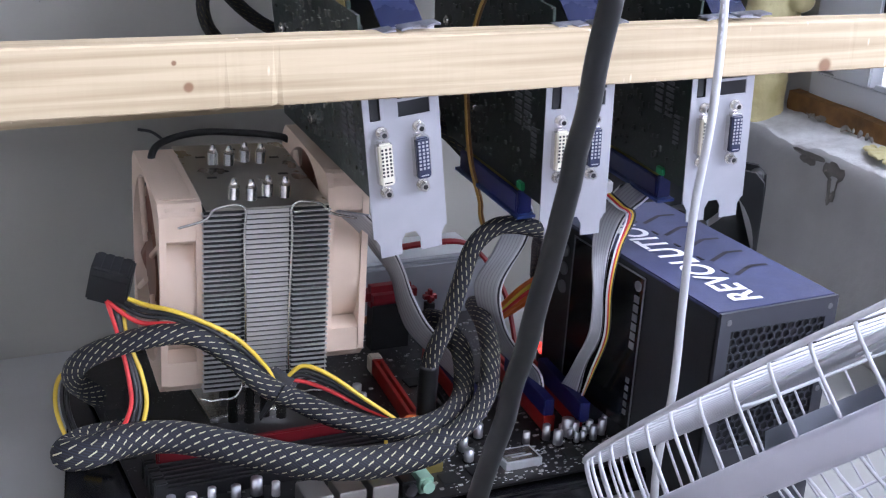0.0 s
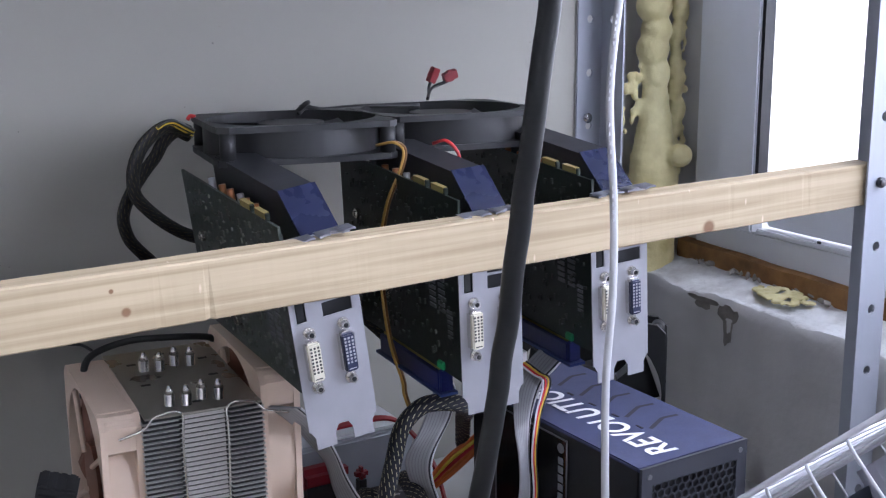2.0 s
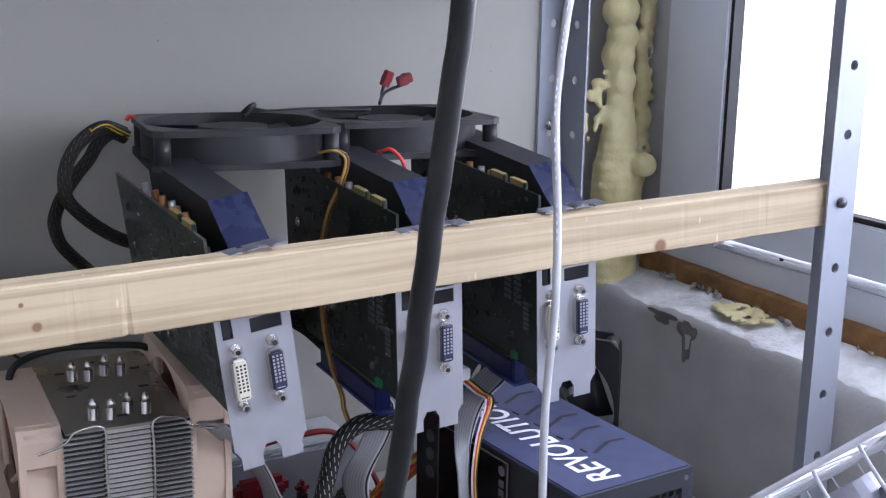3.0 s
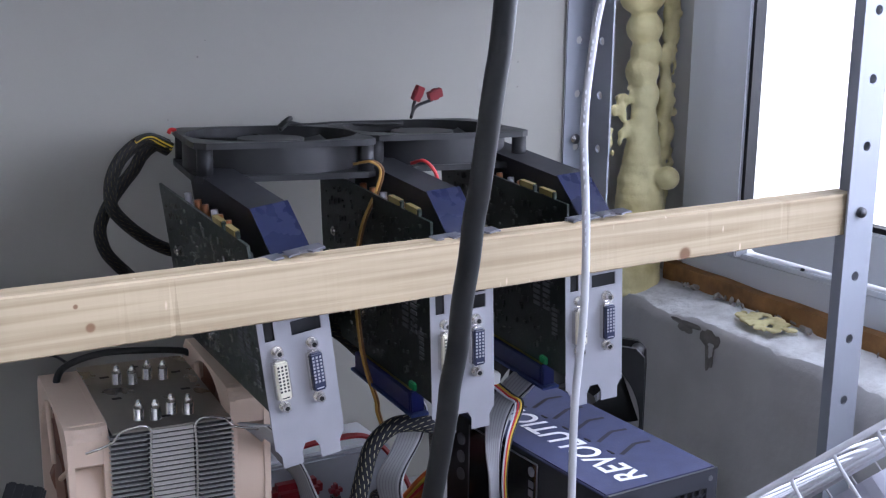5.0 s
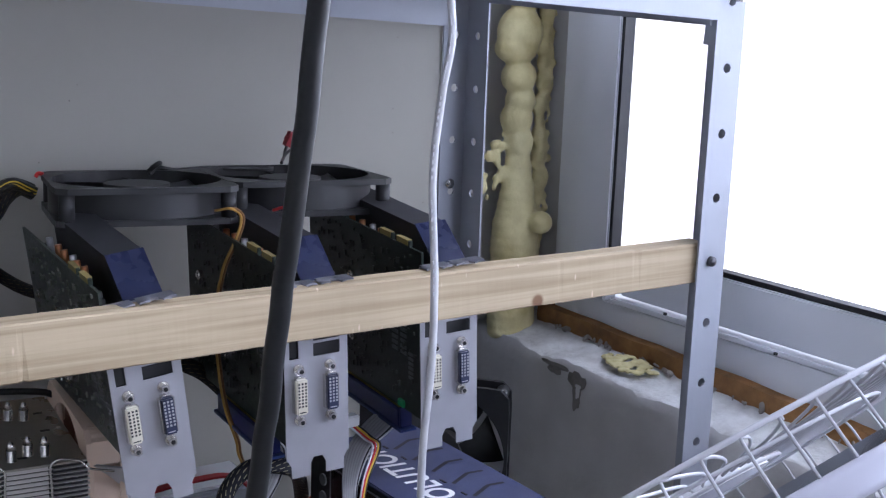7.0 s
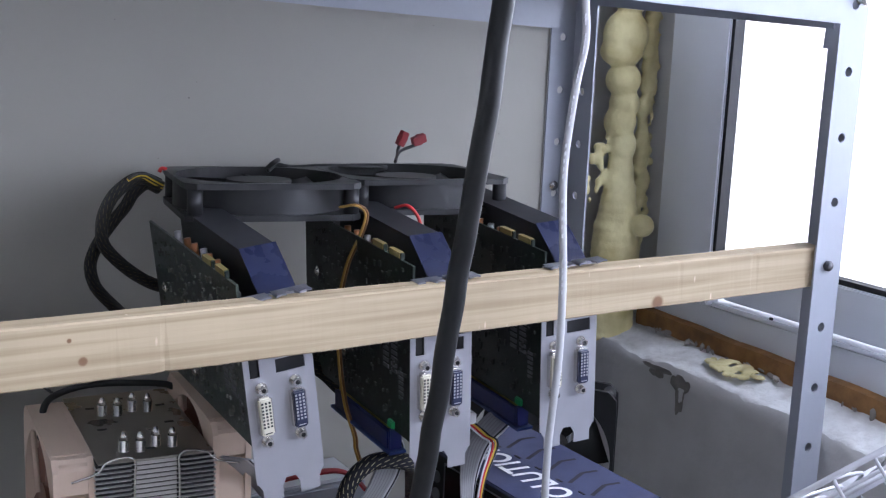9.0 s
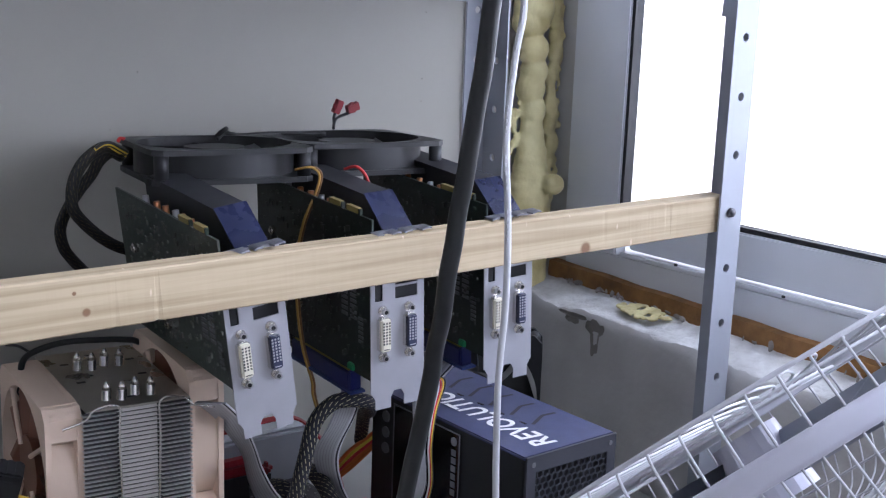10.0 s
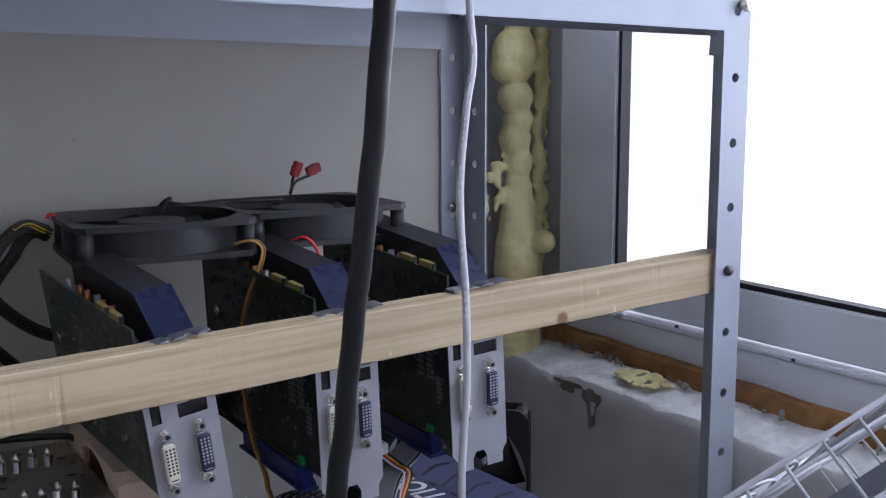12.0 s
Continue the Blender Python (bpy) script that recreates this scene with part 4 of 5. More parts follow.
    q = [(0.0132 + n.x, -0.0050 + n.y), (0.0405 + n.x, 0.0168 + n.y), (0.0405, 0.0160), (0.0132, -0.0055)]
    va = [bm.verts.new((0.0188, y, z)) for y, z in q]
    vb = [bm.verts.new((0.0422, y, z)) for y, z in q]
    bm.faces.new(va)
    bm.faces.new(vb[::-1])
    for i in range(4):
        j = (i + 1) % 4
        bm.faces.new((va[i], va[j], vb[j], vb[i]))
    part("sloping_nose", bm, BLUEHOOD, g, "glossy dark blue sloping nose")
    return g


def card_pose(x, z, lean, nod, yaw=0):
    return pose(x, 0.4165, z, nod, -lean, yaw)


card1 = graphics_card(card_pose(0.1332, 0.2898, 7.8, 1.0, -3.0), "dusty graphics card hanging slightly tilted from the beam", True)
card2 = graphics_card(card_pose(0.2471, 0.2909, 2.6, 1.0, -3.0), "dark green graphics card with blue shroud hanging from the beam")
card3 = copy_thing(card2, card_pose(0.3447, 0.2920, 3.3, 1.0, -3.0))

# ---------------------------------------------------------------- power supply
PM = pose(0.3293, 0.3397, 0, 0, 0, 2.0)
psu = thing("power_supply", "black power supply with painted blue sky sheen on top, standing on its side on the shelf", "power supply", PM)
PW, PL, PH = 0.0870, 0.180, 0.1401
part("case", bx(0, PW, 0.003, PL, 0.0, PH - 0.0012, 0.0012), PSUSIDE, psu, "black powder-coated steel case")
# cover bluer and lighter than the case: sky reflection put into its colour
part("top_cover", bx(-0.0006, PW + 0.0006, 0.0025, PL, PH - 0.003, PH, 0.0009), PSUSKY, psu, "blue-black cover with sky sheen in its colour and chevron slots")


def honeycomb(x0, x1, z0, z1, r, gap):
    """Honeycomb of hexagonal holes between the bounds, 1 mm thick, facing -y."""
    bm = bmesh.new()
    dx, dz = math.sqrt(3) * r, 1.5 * r
    row = 0
    z = z0 + r
    while z < z1 - r * 0.5:
        x = x0 + dx / 2 + (dx / 2 if row % 2 else 0)
        while x < x1 - dx * 0.4:
            o, i = [], []
            for k in range(6):
                a = radians(60 * k + 30)
                o.append((x + r * math.cos(a), z + r * math.sin(a)))
                i.append((x + (r - gap) * math.cos(a), z + (r - gap) * math.sin(a)))
            fo = [bm.verts.new((p[0], 0, p[1])) for p in o]
            fi = [bm.verts.new((p[0], 0, p[1])) for p in i]
            bi = [bm.verts.new((p[0], 0.001, p[1])) for p in i]
            for k in range(6):
                j = (k + 1) % 6
                bm.faces.new((fo[k], fo[j], fi[j], fi[k]))
                bm.faces.new((fi[k], fi[j], bi[j], bi[k]))
            x += dx
        z += dz
        row += 1
    return bm


part("rear_frame", box(box(box(bx(0, 0.0085, 0.0, 0.002, 0, PH), PW - 0.0085, PW, 0, 0.002, 0, PH), 0.0085, PW - 0.0085, 0, 0.002, PH - 0.012, PH), 0.0085, PW - 0.0085, 0, 0.002, 0, 0.05), PSUTRIM, psu, "dark grey steel rear frame")
part("grille", honeycomb(0.0075, PW - 0.0075, 0.048, PH - 0.010, 0.0033, 0.00065), PSUTRIM, psu, "honeycomb exhaust grille", m=pose(0, 0.0004, 0))
# black sheet behind the honeycomb stands for the shade inside the case
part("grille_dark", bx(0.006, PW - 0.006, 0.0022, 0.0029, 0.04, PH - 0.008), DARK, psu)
for x, z in ((0.006, PH - 0.006), (PW - 0.006, PH - 0.006), (PW - 0.005, 0.08)):
    part("rivet", cyl(bmesh.new(), (x, -0.0006, z), (x, 0.001, z), 0.0018, 10), LABELGREY, psu)
rnd = random.Random(3)
# chevron slots on the cover
for k in range(5):
    y = 0.046 + 0.024 * k
    bm = bmesh.new()
    for s, (xa, xb) in ((1, (0.047, 0.066)), (0, (0.066, 0.078))):
        dy = 0.010 if s else -0.001
        a, b = Vector((xa, y + (0 if s else 0.010), 0)), Vector((xb, y + (0.010 if s else 0.0085), 0))
        t = (b - a).normalized()
        n = Vector((-t.y, t.x, 0)) * 0.0015
        lo = [bm.verts.new((p.x, p.y, PH + 0.0004)) for p in (a - n, b - n, b + n, a + n)]
        bm.faces.new(lo)
    part("chevron_slot", bm, DARK, psu)
    part("slot_mark", bx(0.043, 0.0445, y + 0.004, y + 0.010, PH - 0.001, PH + 0.0004), DARK, psu)

# the printed word on the cover, slanted, read from the far side
def word(body):
    cu = bpy.data.curves.new("word", "FONT")
    cu.body, cu.size, cu.offset, cu.space_character, cu.shear = body, 1.0, 0.022, 1.04, 0.15
    ob = bpy.data.objects.new("word", cu)
    bpy.context.scene.collection.objects.link(ob)
    bpy.context.view_layer.update()
    me = bpy.data.meshes.new_from_object(ob.evaluated_get(bpy.context.evaluated_depsgraph_get()))
    bm = bmesh.new()
    bm.from_mesh(me)
    bpy.data.objects.remove(ob)
    bpy.data.curves.remove(cu)
    bpy.data.meshes.remove(me)
    return bm


bm = word("REVOLUTION")
xs, ys = [v.co.x for v in bm.verts], [v.co.y for v in bm.verts]
for v in bm.verts:
    a, b = (v.co.x - min(xs)) / (max(xs) - min(xs)), (v.co.y - min(ys)) / (max(ys) - min(ys))
    v.co = (0.0395 - 0.0205 * b, 0.011 + 0.147 * a, PH + 0.0005)
part("print", bm, WHITE, psu, "white printed word")
# label side
Y0 = 0.070
lab = part("label_panel", bx(-0.0013, -0.0005, Y0, 0.150, 0.030, 0.135, 0.0003), mat("gloss_black_label", (0.008, 0.008, 0.009), 0.18, vary=0.2, size=60), psu, "glossy black rating label with thin grey frame")
bm = bmesh.new()
for y0, y1, z0, z1 in ((Y0, Y0 + 0.0012, 0.030, 0.135), (Y0, 0.150, 0.1338, 0.135), (0.1488, 0.150, 0.030, 0.135)):
    box(bm, -0.0017, -0.0012, y0, y1, z0, z1)
part("border", bm, LABELGREY, lab)
bm = bmesh.new()
for k in range(6):
    z = 0.121 - 0.0062 * k
    box(bm, -0.0017, -0.0012, Y0 + 0.0045, Y0 + 0.0095, z - 0.0046, z)
for k in range(5):
    box(bm, -0.0017, -0.0012, Y0 + 0.005, Y0 + 0.0085, 0.062 - 0.0055 * k, 0.0655 - 0.0055 * k)
cyl(bm, (-0.0017, Y0 + 0.007, 0.1275), (-0.0012, Y0 + 0.007, 0.1275), 0.0034, 14)
part("lettering", bm, LABELGREY, lab, "small grey bars of lettering")
for z in (0.121, 0.108, 0.095):
    part("label_badge", cyl(bmesh.new(), (-0.0017, 0.160, z), (-0.0005, 0.160, z), 0.0044, 20), LABELGREY, psu, "round grey printed badge")

# ---------------------------------------------------------------- mainboard
bm = bmesh.new()
corners = [(-0.030, 0.388), (0.336, 0.388), (0.336, 0.662), (0.0265, 0.662)]
lo, hi = [bm.verts.new((x, y, 0.0)) for x, y in corners], [bm.verts.new((x, y, 0.0125)) for x, y in corners]
bm.faces.new(lo)
bm.faces.new(hi)
for i in range(4):
    bm.faces.new((lo[i], lo[(i + 1) % 4], hi[(i + 1) % 4], hi[i]))
bmesh.ops.bevel(bm, geom=bm.edges[:], offset=0.0015, segments=2, affect="EDGES")
box(bm, -0.026, 0.334, 0.3885, 0.3925, 0.012, 0.0150, 0.001)
tray = solo("mainboard_tray", bm, TRAY, "black lacquered tray under the mainboard", "tray")
MBZ = 0.0175
mb = thing("mainboard", "black computer mainboard with red and black slots on its tray", "mainboard")
part("board", bx(0.026, 0.331, 0.398, 0.642, MBZ - 0.0016, MBZ), MOBO, mb, "black circuit board with printed traces")
for x in (0.04, 0.18, 0.32):
    for y in (0.41, 0.52, 0.63):
        part("standoff", cyl(bmesh.new(), (x, y, 0.0124), (x, y, MBZ - 0.001), 0.003, 8), NICKEL, mb)


def slot(x, y0, y1, material, name="expansion_slot", w=0.0076, h=0.0112, latch=True):
    s = part(name, box(box(box(box(bmesh.new(), x - w / 2, x - 0.0012, y0, y1, MBZ, MBZ + h, 0.0004), x + 0.0012, x + w / 2, y0, y1, MBZ, MBZ + h, 0.0004), x - w / 2, x + w / 2, y0, y0 + 0.003, MBZ, MBZ + h), x - w / 2, x + w / 2, y1 - 0.003, y1, MBZ, MBZ + h), material, mb)
    part("groove", bx(x - 0.0012, x + 0.0012, y0 + 0.003, y1 - 0.003, MBZ, MBZ + h * 0.55), DARK, s)
    s.matrix_basis = pose(x, y0, 0, 0, 0, -6.0) @ pose(-x, -y0, 0)
    if latch:
        part("latch", bx(x - 0.005, x + 0.004, y1, y1 + 0.009, MBZ, MBZ + 0.012, 0.001), IVORY if x < 0.24 else material, s, "pale plastic latch")


slot(0.209, 0.478, 0.562, RED)
slot(0.250, 0.474, 0.560, RED)
slot(0.2905, 0.448, 0.548, RED)
slot(0.3115, 0.447, 0.552, RED)
slot(0.233, 0.480, 0.515, DARK, latch=False)
slot(0.274, 0.475, 0.510, DARK, latch=False)
# memory sockets along the front, one with a red module
for k, y in enumerate((0.448, 0.4575, 0.467, 0.4765)):
    s = part("memory_socket", box(box(box(bmesh.new(), 0.040, 0.190, y - 0.0032, y - 0.0009, MBZ, MBZ + 0.0085, 0.0003), 0.040, 0.190, y + 0.0009, y + 0.0032, MBZ, MBZ + 0.0085, 0.0003), 0.040, 0.190, y - 0.001, y + 0.001, MBZ, MBZ + 0.004), DARK, mb, "black memory socket")
    for x in (0.037, 0.193):
        part("clip", bx(x - 0.004, x + 0.004, y - 0.003, y + 0.003, MBZ, MBZ + 0.013, 0.001), DARK, s)
solo("memory_module", box(box(bmesh.new(), 0.0415, 0.1885, 0.4759, 0.4771, MBZ + 0.004, MBZ + 0.016), 0.0425, 0.1875, 0.4744, 0.4786, MBZ + 0.0095, MBZ + 0.0165, 0.0008), REDHS, "memory module with red metal heat spreader in its socket", "memory module")
# smooth red chipset cooler
hs = part("heatsink", bx(0.222, 0.263, 0.594, 0.610, MBZ + 0.033, MBZ + 0.049, 0.005), REDHS, mb, "smooth red metal chipset cooler")
part("foot", bx(0.228, 0.257, 0.597, 0.607, MBZ, MBZ + 0.034), DARK, hs)
part("heatsink", bx(0.269, 0.279, 0.594, 0.606, MBZ + 0.030, MBZ + 0.041, 0.004), REDHS, mb, "smooth red metal chipset cooler")
part("post", bx(0.271, 0.277, 0.597, 0.603, MBZ, MBZ + 0.031), DARK, mb)
part("heat_pipe", tube([(0.228, 0.607, MBZ + 0.020), (0.19, 0.625, MBZ + 0.022), (0.12, 0.632, MBZ + 0.022), (0.05, 0.62, MBZ + 0.022)], 0.0030, 10, 8), COPPER, mb, smooth=True)
part("socket_frame", bx(0.088, 0.140, 0.525, 0.580, MBZ, MBZ + 0.006, 0.001), NICKEL, mb)
rnd = random.Random(12)


def capacitor(x, y, r=0.0033, h=0.0095):
    bm = cyl(bmesh.new(), (x, y, MBZ), (x, y, MBZ + h), r, 16)
    c = part("capacitor", bm, SILVERCAP, mb, "small aluminium capacitor", True)
    part("base", bx(x - r, x + r, y - r, y + r, MBZ, MBZ + 0.0012), DARK, c)


for x, y in ((0.226, 0.442), (0.224, 0.430), (0.268, 0.437), (0.283, 0.438), (0.287, 0.430), (0.303, 0.4365), (0.314, 0.4365), (0.3205, 0.432), (0.326, 0.437), (0.312, 0.428), (0.040, 0.436), (0.052, 0.437), (0.063, 0.434), (0.078, 0.437), (0.090, 0.436), (0.100, 0.431), (0.190, 0.520), (0.183, 0.528), (0.192, 0.535), (0.203, 0.455), (0.207, 0.447), (0.243, 0.455)):
    capacitor(x, y, rnd.uniform(0.0024, 0.0034), rnd.uniform(0.008, 0.012))
for x, y in ((0.296, 0.441), (0.300, 0.4285), (0.305, 0.4290), (0.309, 0.4340), (0.2985, 0.4340)):
    capacitor(x, y, 0.0019, 0.0075)
capacitor(0.299, 0.4385, 0.0042, 0.0125)


def chip(x, y, a, b, h=0.0012, material=None, label=""):
    c = part("chip", bx(x - a, x + a, y - b, y + b, MBZ, MBZ + h, 0.0002), material or DARK, mb, label)
    return c


sm = chip(0.2530, 0.4200, 0.0125, 0.0085, 0.0055, mat("brushed_pale_metal", (0.62, 0.62, 0.63), 0.45, 0.5, vary=0.15, size=120), "bright metal heat spreader with etched bars")
part("inset", bx(0.2420, 0.2640, 0.4130, 0.4270, MBZ + 0.0052, MBZ + 0.00555), NICKEL, sm)
part("etching", box(bx(0.244, 0.258, 0.4195, 0.4205, MBZ + 0.0056, MBZ + 0.0058), 0.247, 0.261, 0.4165, 0.4180, MBZ + 0.0056, MBZ + 0.0058), GREYPRINT, sm)
for x, y, a, b in ((0.204, 0.415, 0.006, 0.006), (0.222, 0.418, 0.004, 0.005), (0.290, 0.417, 0.005, 0.005), (0.305, 0.419, 0.004, 0.003), (0.236, 0.54, 0.006, 0.006), (0.232, 0.455, 0.005, 0.005), (0.195, 0.435, 0.004, 0.006), (0.275, 0.53, 0.005, 0.005), (0.31, 0.408, 0.003, 0.003)):
    chip(x, y, a, b)
for x in (0.116, 0.136, 0.156):
    part("port", bx(x - 0.008, x + 0.008, 0.4005, 0.4215, MBZ, MBZ + 0.0135, 0.0006), mat("tin_port_shell", (0.55, 0.54, 0.52), 0.35, 0.9), mb, "bright tin port shell")
part("port", bx(0.060, 0.104, 0.4005, 0.414, MBZ, MBZ + 0.011, 0.0006), DARK, mb)
for x, c in ((0.173, DARK), (0.184, mat("pale_green_jack", (0.30, 0.48, 0.36), 0.45))):
    part("audio_jack", cyl(box(bmesh.new(), x - 0.0045, x + 0.0045, 0.405, 0.418, MBZ, MBZ + 0.010, 0.0006), (x, 0.4015, MBZ + 0.0055), (x, 0.405, MBZ + 0.0055), 0.0038, 14), c, mb)
part("pin_header", bx(0.192, 0.204, 0.425, 0.428, MBZ, MBZ + 0.007), GOLD, mb)
part("light", bx(0.1265, 0.1295, 0.4235, 0.4255, MBZ, MBZ + 0.003), mat("amber_indicator", (0.85, 0.55, 0.03), 0.3), mb)
btn = part("power_button", cyl(bmesh.new(), (0.3345, 0.532, MBZ), (0.3345, 0.532, 0.030), 0.0062, 20), DARK, mb)
redlit = mat("lit_red_button", (0.7, 0.03, 0.02), 0.3)
redlit.node_tree.nodes["Principled BSDF"].inputs["Emission Color"].default_value = (1.0, 0.08, 0.05, 1)
redlit.node_tree.nodes["Principled BSDF"].inputs["Emission Strength"].default_value = 0.8
cap = part("cap", cyl(bmesh.new(), (0.3345, 0.532, 0.030), (0.3345, 0.532, 0.0318), 0.0050, 20), redlit, btn, "lit red button cap")
part("button_light", cyl(bmesh.new(), (0.347, 0.562, MBZ), (0.347, 0.562, 0.0225), 0.0022, 10), redlit, mb, "small red light")
bm = bmesh.new()
for i in range(420):
    x, y = rnd.uniform(0.19, 0.329), rnd.uniform(0.400, 0.636)
    if i % 3 == 0:
        x, y = rnd.uniform(0.028, 0.33), rnd.uniform(0.400, 0.445)
    a = rnd.choice((0.0005, 0.0008, 0.0013))
    box(bm, x - a, x + a, y - a * 0.6, y + a * 0.6, MBZ - 0.0002, MBZ + 0.0008)
sp = part("surface_parts", bm, mat("tinned_parts", (0.34, 0.33, 0.31), 0.4, 0.3, vary=0.6, size=400), mb, "tiny surface-mounted parts")
tagged(sp, kind="stuff")
bm = bmesh.new()
for i in range(420):
    x, y = rnd.uniform(0.2, 0.329), rnd.choice((rnd.uniform(0.399, 0.43), rnd.uniform(0.399, 0.445), rnd.uniform(0.43, 0.63)))
    w = rnd.uniform(0.0006, 0.0024)
    box(bm, x, x + w, y, y + 0.0006, MBZ, MBZ + 0.00015)
tagged(part("silk_print", bm, WHITE, mb, "fine white printed bars"), kind="stuff")
for k, (x, h) in enumerate(((0.030, 0.014), (0.030, 0.012), (0.048, 0.016))):
    part("power_socket", bx(x - 0.004, x + 0.006, 0.50 + 0.025 * k, 0.52 + 0.025 * k, MBZ, MBZ + h, 0.0006), DARK, mb)

# drive-like grey box and red leads behind the slots
drive = thing("hard_drive", "flat grey metal drive lying behind the mainboard slots", "hard drive")
part("case", bx(0.200, 0.345, 0.645, 0.700, 0.0, 0.060, 0.002), mat("drive_grey", (0.30, 0.31, 0.33), 0.4, 0.4, vary=0.1, size=40), drive)
part("lid", bx(0.205, 0.340, 0.650, 0.695, 0.0602, 0.063, 0.001), mat("drive_lid", (0.55, 0.56, 0.58), 0.4, 0.5), drive)
for i, pts in enumerate(([(0.232, 0.600, 0.092), (0.262, 0.592, 0.098), (0.296, 0.585, 0.096), (0.312, 0.560, 0.070), (0.318, 0.545, 0.03)],)):
    s = solo("data_cable", ribbon(pts, 0.008, 0.0016, 10), mat("red_data_cable", (0.30, 0.014, 0.018), 0.45), "flat red data cable", "cable", True, group="data cables")

# ---------------------------------------------------------------- risers and ribbon cables
def riser(m, label, n=0.090):
    r = thing("riser_socket", label, "riser card", m, "risers under the cards")
    part("socket", box(box(bmesh.new(), -0.0045, -0.0013, 0.0, n, -0.0115, 0.001, 0.0006), 0.0013, 0.0045, 0.0, n, -0.0115, 0.001, 0.0006), BLUE, r, "blue plastic slot")
    part("end", bx(-0.0045, 0.0045, -0.003, 0.0, -0.0115, 0.003, 0.0006), BLUE, r)
    part("board", bx(-0.006, 0.006, -0.006, n + 0.004, -0.0135, -0.0117), mat("riser_board", (0.02, 0.04, 0.16), 0.35), r)
    part("key", bx(-0.003, 0.003, -0.0035, 0.004, 0.003, 0.008, 0.0006), GREEN, r, "green plastic end key")
    return r


def under(card, dy=0.029):
    return card.matrix_world @ pose(0.0028, dy, -0.1085)


bpy.context.view_layer.update()
for c in (card2, card3):
    riser(under(c), "blue riser slot plugged under a graphics card", 0.085)
# each ribbon by its two edges
RIBS = (
    ([(0.152, 0.485, 0.170), (0.167, 0.486, 0.156), (0.182, 0.492, 0.137), (0.198, 0.502, 0.116), (0.207, 0.509, 0.091), (0.218, 0.514, 0.070), (0.238, 0.518, 0.048), (0.251, 0.507, 0.034)],
     [(0.166, 0.466, 0.172), (0.179, 0.468, 0.158), (0.188, 0.474, 0.144), (0.198, 0.482, 0.127), (0.209, 0.490, 0.105), (0.224, 0.496, 0.081), (0.243, 0.499, 0.060), (0.255, 0.484, 0.036)]),
    ([(0.266, 0.480, 0.172), (0.267, 0.478, 0.160), (0.253, 0.471, 0.139), (0.250, 0.487, 0.110), (0.262, 0.493, 0.080), (0.278, 0.499, 0.056), (0.292, 0.492, 0.040), (0.292, 0.484, 0.034)],
     [(0.270, 0.464, 0.172), (0.276, 0.466, 0.162), (0.274, 0.468, 0.144), (0.258, 0.466, 0.116), (0.265, 0.472, 0.088), (0.279, 0.477, 0.066), (0.295, 0.472, 0.048), (0.294, 0.462, 0.034)]),
    ([(0.350, 0.478, 0.172), (0.338, 0.474, 0.166), (0.318, 0.459, 0.157), (0.303, 0.4375, 0.142), (0.301, 0.4285, 0.121), (0.301, 0.4285, 0.095), (0.304, 0.447, 0.065), (0.311, 0.470, 0.038)],
     [(0.364, 0.464, 0.170), (0.350, 0.456, 0.167), (0.328, 0.443, 0.162), (0.313, 0.4325, 0.146), (0.311, 0.4325, 0.121), (0.311, 0.4300, 0.092), (0.311, 0.4420, 0.066), (0.314, 0.452, 0.040)]),
)
for left, right in RIBS:
    rb = thing("ribbon_cable", "grey ribbon cable from a riser down to its slot", "cable", group="ribbon cables")
    rb.matrix_world = Matrix()
    part("ribbon", band(left, right, 0.0012, 14), RIBBON, rb, smooth=True)
    x, y, z = (Vector(left[-1]) + Vector(right[-1])) / 2
    part("plug", bx(-0.0035, 0.0035, -0.024, 0.046, 0.0262, 0.0400, 0.0006), BLUE, rb, "blue riser plug in the slot", m=pose(x, y, 0, 0, 0, -6))

# wires taped along the third ribbon
w3 = thing("fan_wires", "red, yellow and white wires running down a ribbon cable", "cable")
for c, o in ((REDWIRE, 0.0), (YELLOW, 0.0022), (WHITERIB, -0.0022), (BLKWIRE, 0.004)):
    part("wire", tube([(0.322 + o, 0.470, 0.176), (0.331 + o, 0.455, 0.166), (0.330 + o, 0.441, 0.164), (0.316 + o * 0.6, 0.430, 0.147), (0.3125 + o * 0.5, 0.429, 0.122), (0.3125 + o * 0.5, 0.427, 0.092), (0.3125 + o * 0.4, 0.438, 0.062), (0.314, 0.452, 0.03)], 0.0007, 6, 8), c, w3, smooth=True)
part("plug", bx(0.318, 0.330, 0.462, 0.470, 0.172, 0.180, 0.001), WHITE, w3, "white wire plug")

# ---------------------------------------------------------------- sleeved power cables
def cable(name, label, pts, r, material, group="", n=14, wob=0.0):
    return solo(name, tube(pts, r, n, 12, wobble=wob), material, label, "cable", True, group=group)


cable("power_cable", "thick black braided power cable with pale flecks along the front", [(0.030, 0.492, 0.040), (0.002, 0.478, 0.046), (-0.011, 0.462, 0.050), (0.000, 0.455, 0.053), (0.022, 0.459, 0.054), (0.050, 0.455, 0.053), (0.083, 0.433, 0.050), (0.114, 0.409, 0.049), (0.150, 0.398, 0.049), (0.178, 0.395, 0.053), (0.190, 0.397, 0.056)], 0.0095, SLEEVE, "braided power cables", 18)
cable("power_cable", "black braided power cable rising in a bend behind the mains cable", [(0.172, 0.393, 0.054), (0.190, 0.396, 0.058), (0.206, 0.402, 0.062), (0.226, 0.418, 0.070), (0.241, 0.443, 0.080), (0.252, 0.472, 0.086), (0.262, 0.505, 0.085), (0.280, 0.54, 0.070), (0.31, 0.57, 0.05)], 0.0062, SLEEVE, "braided power cables", 16)
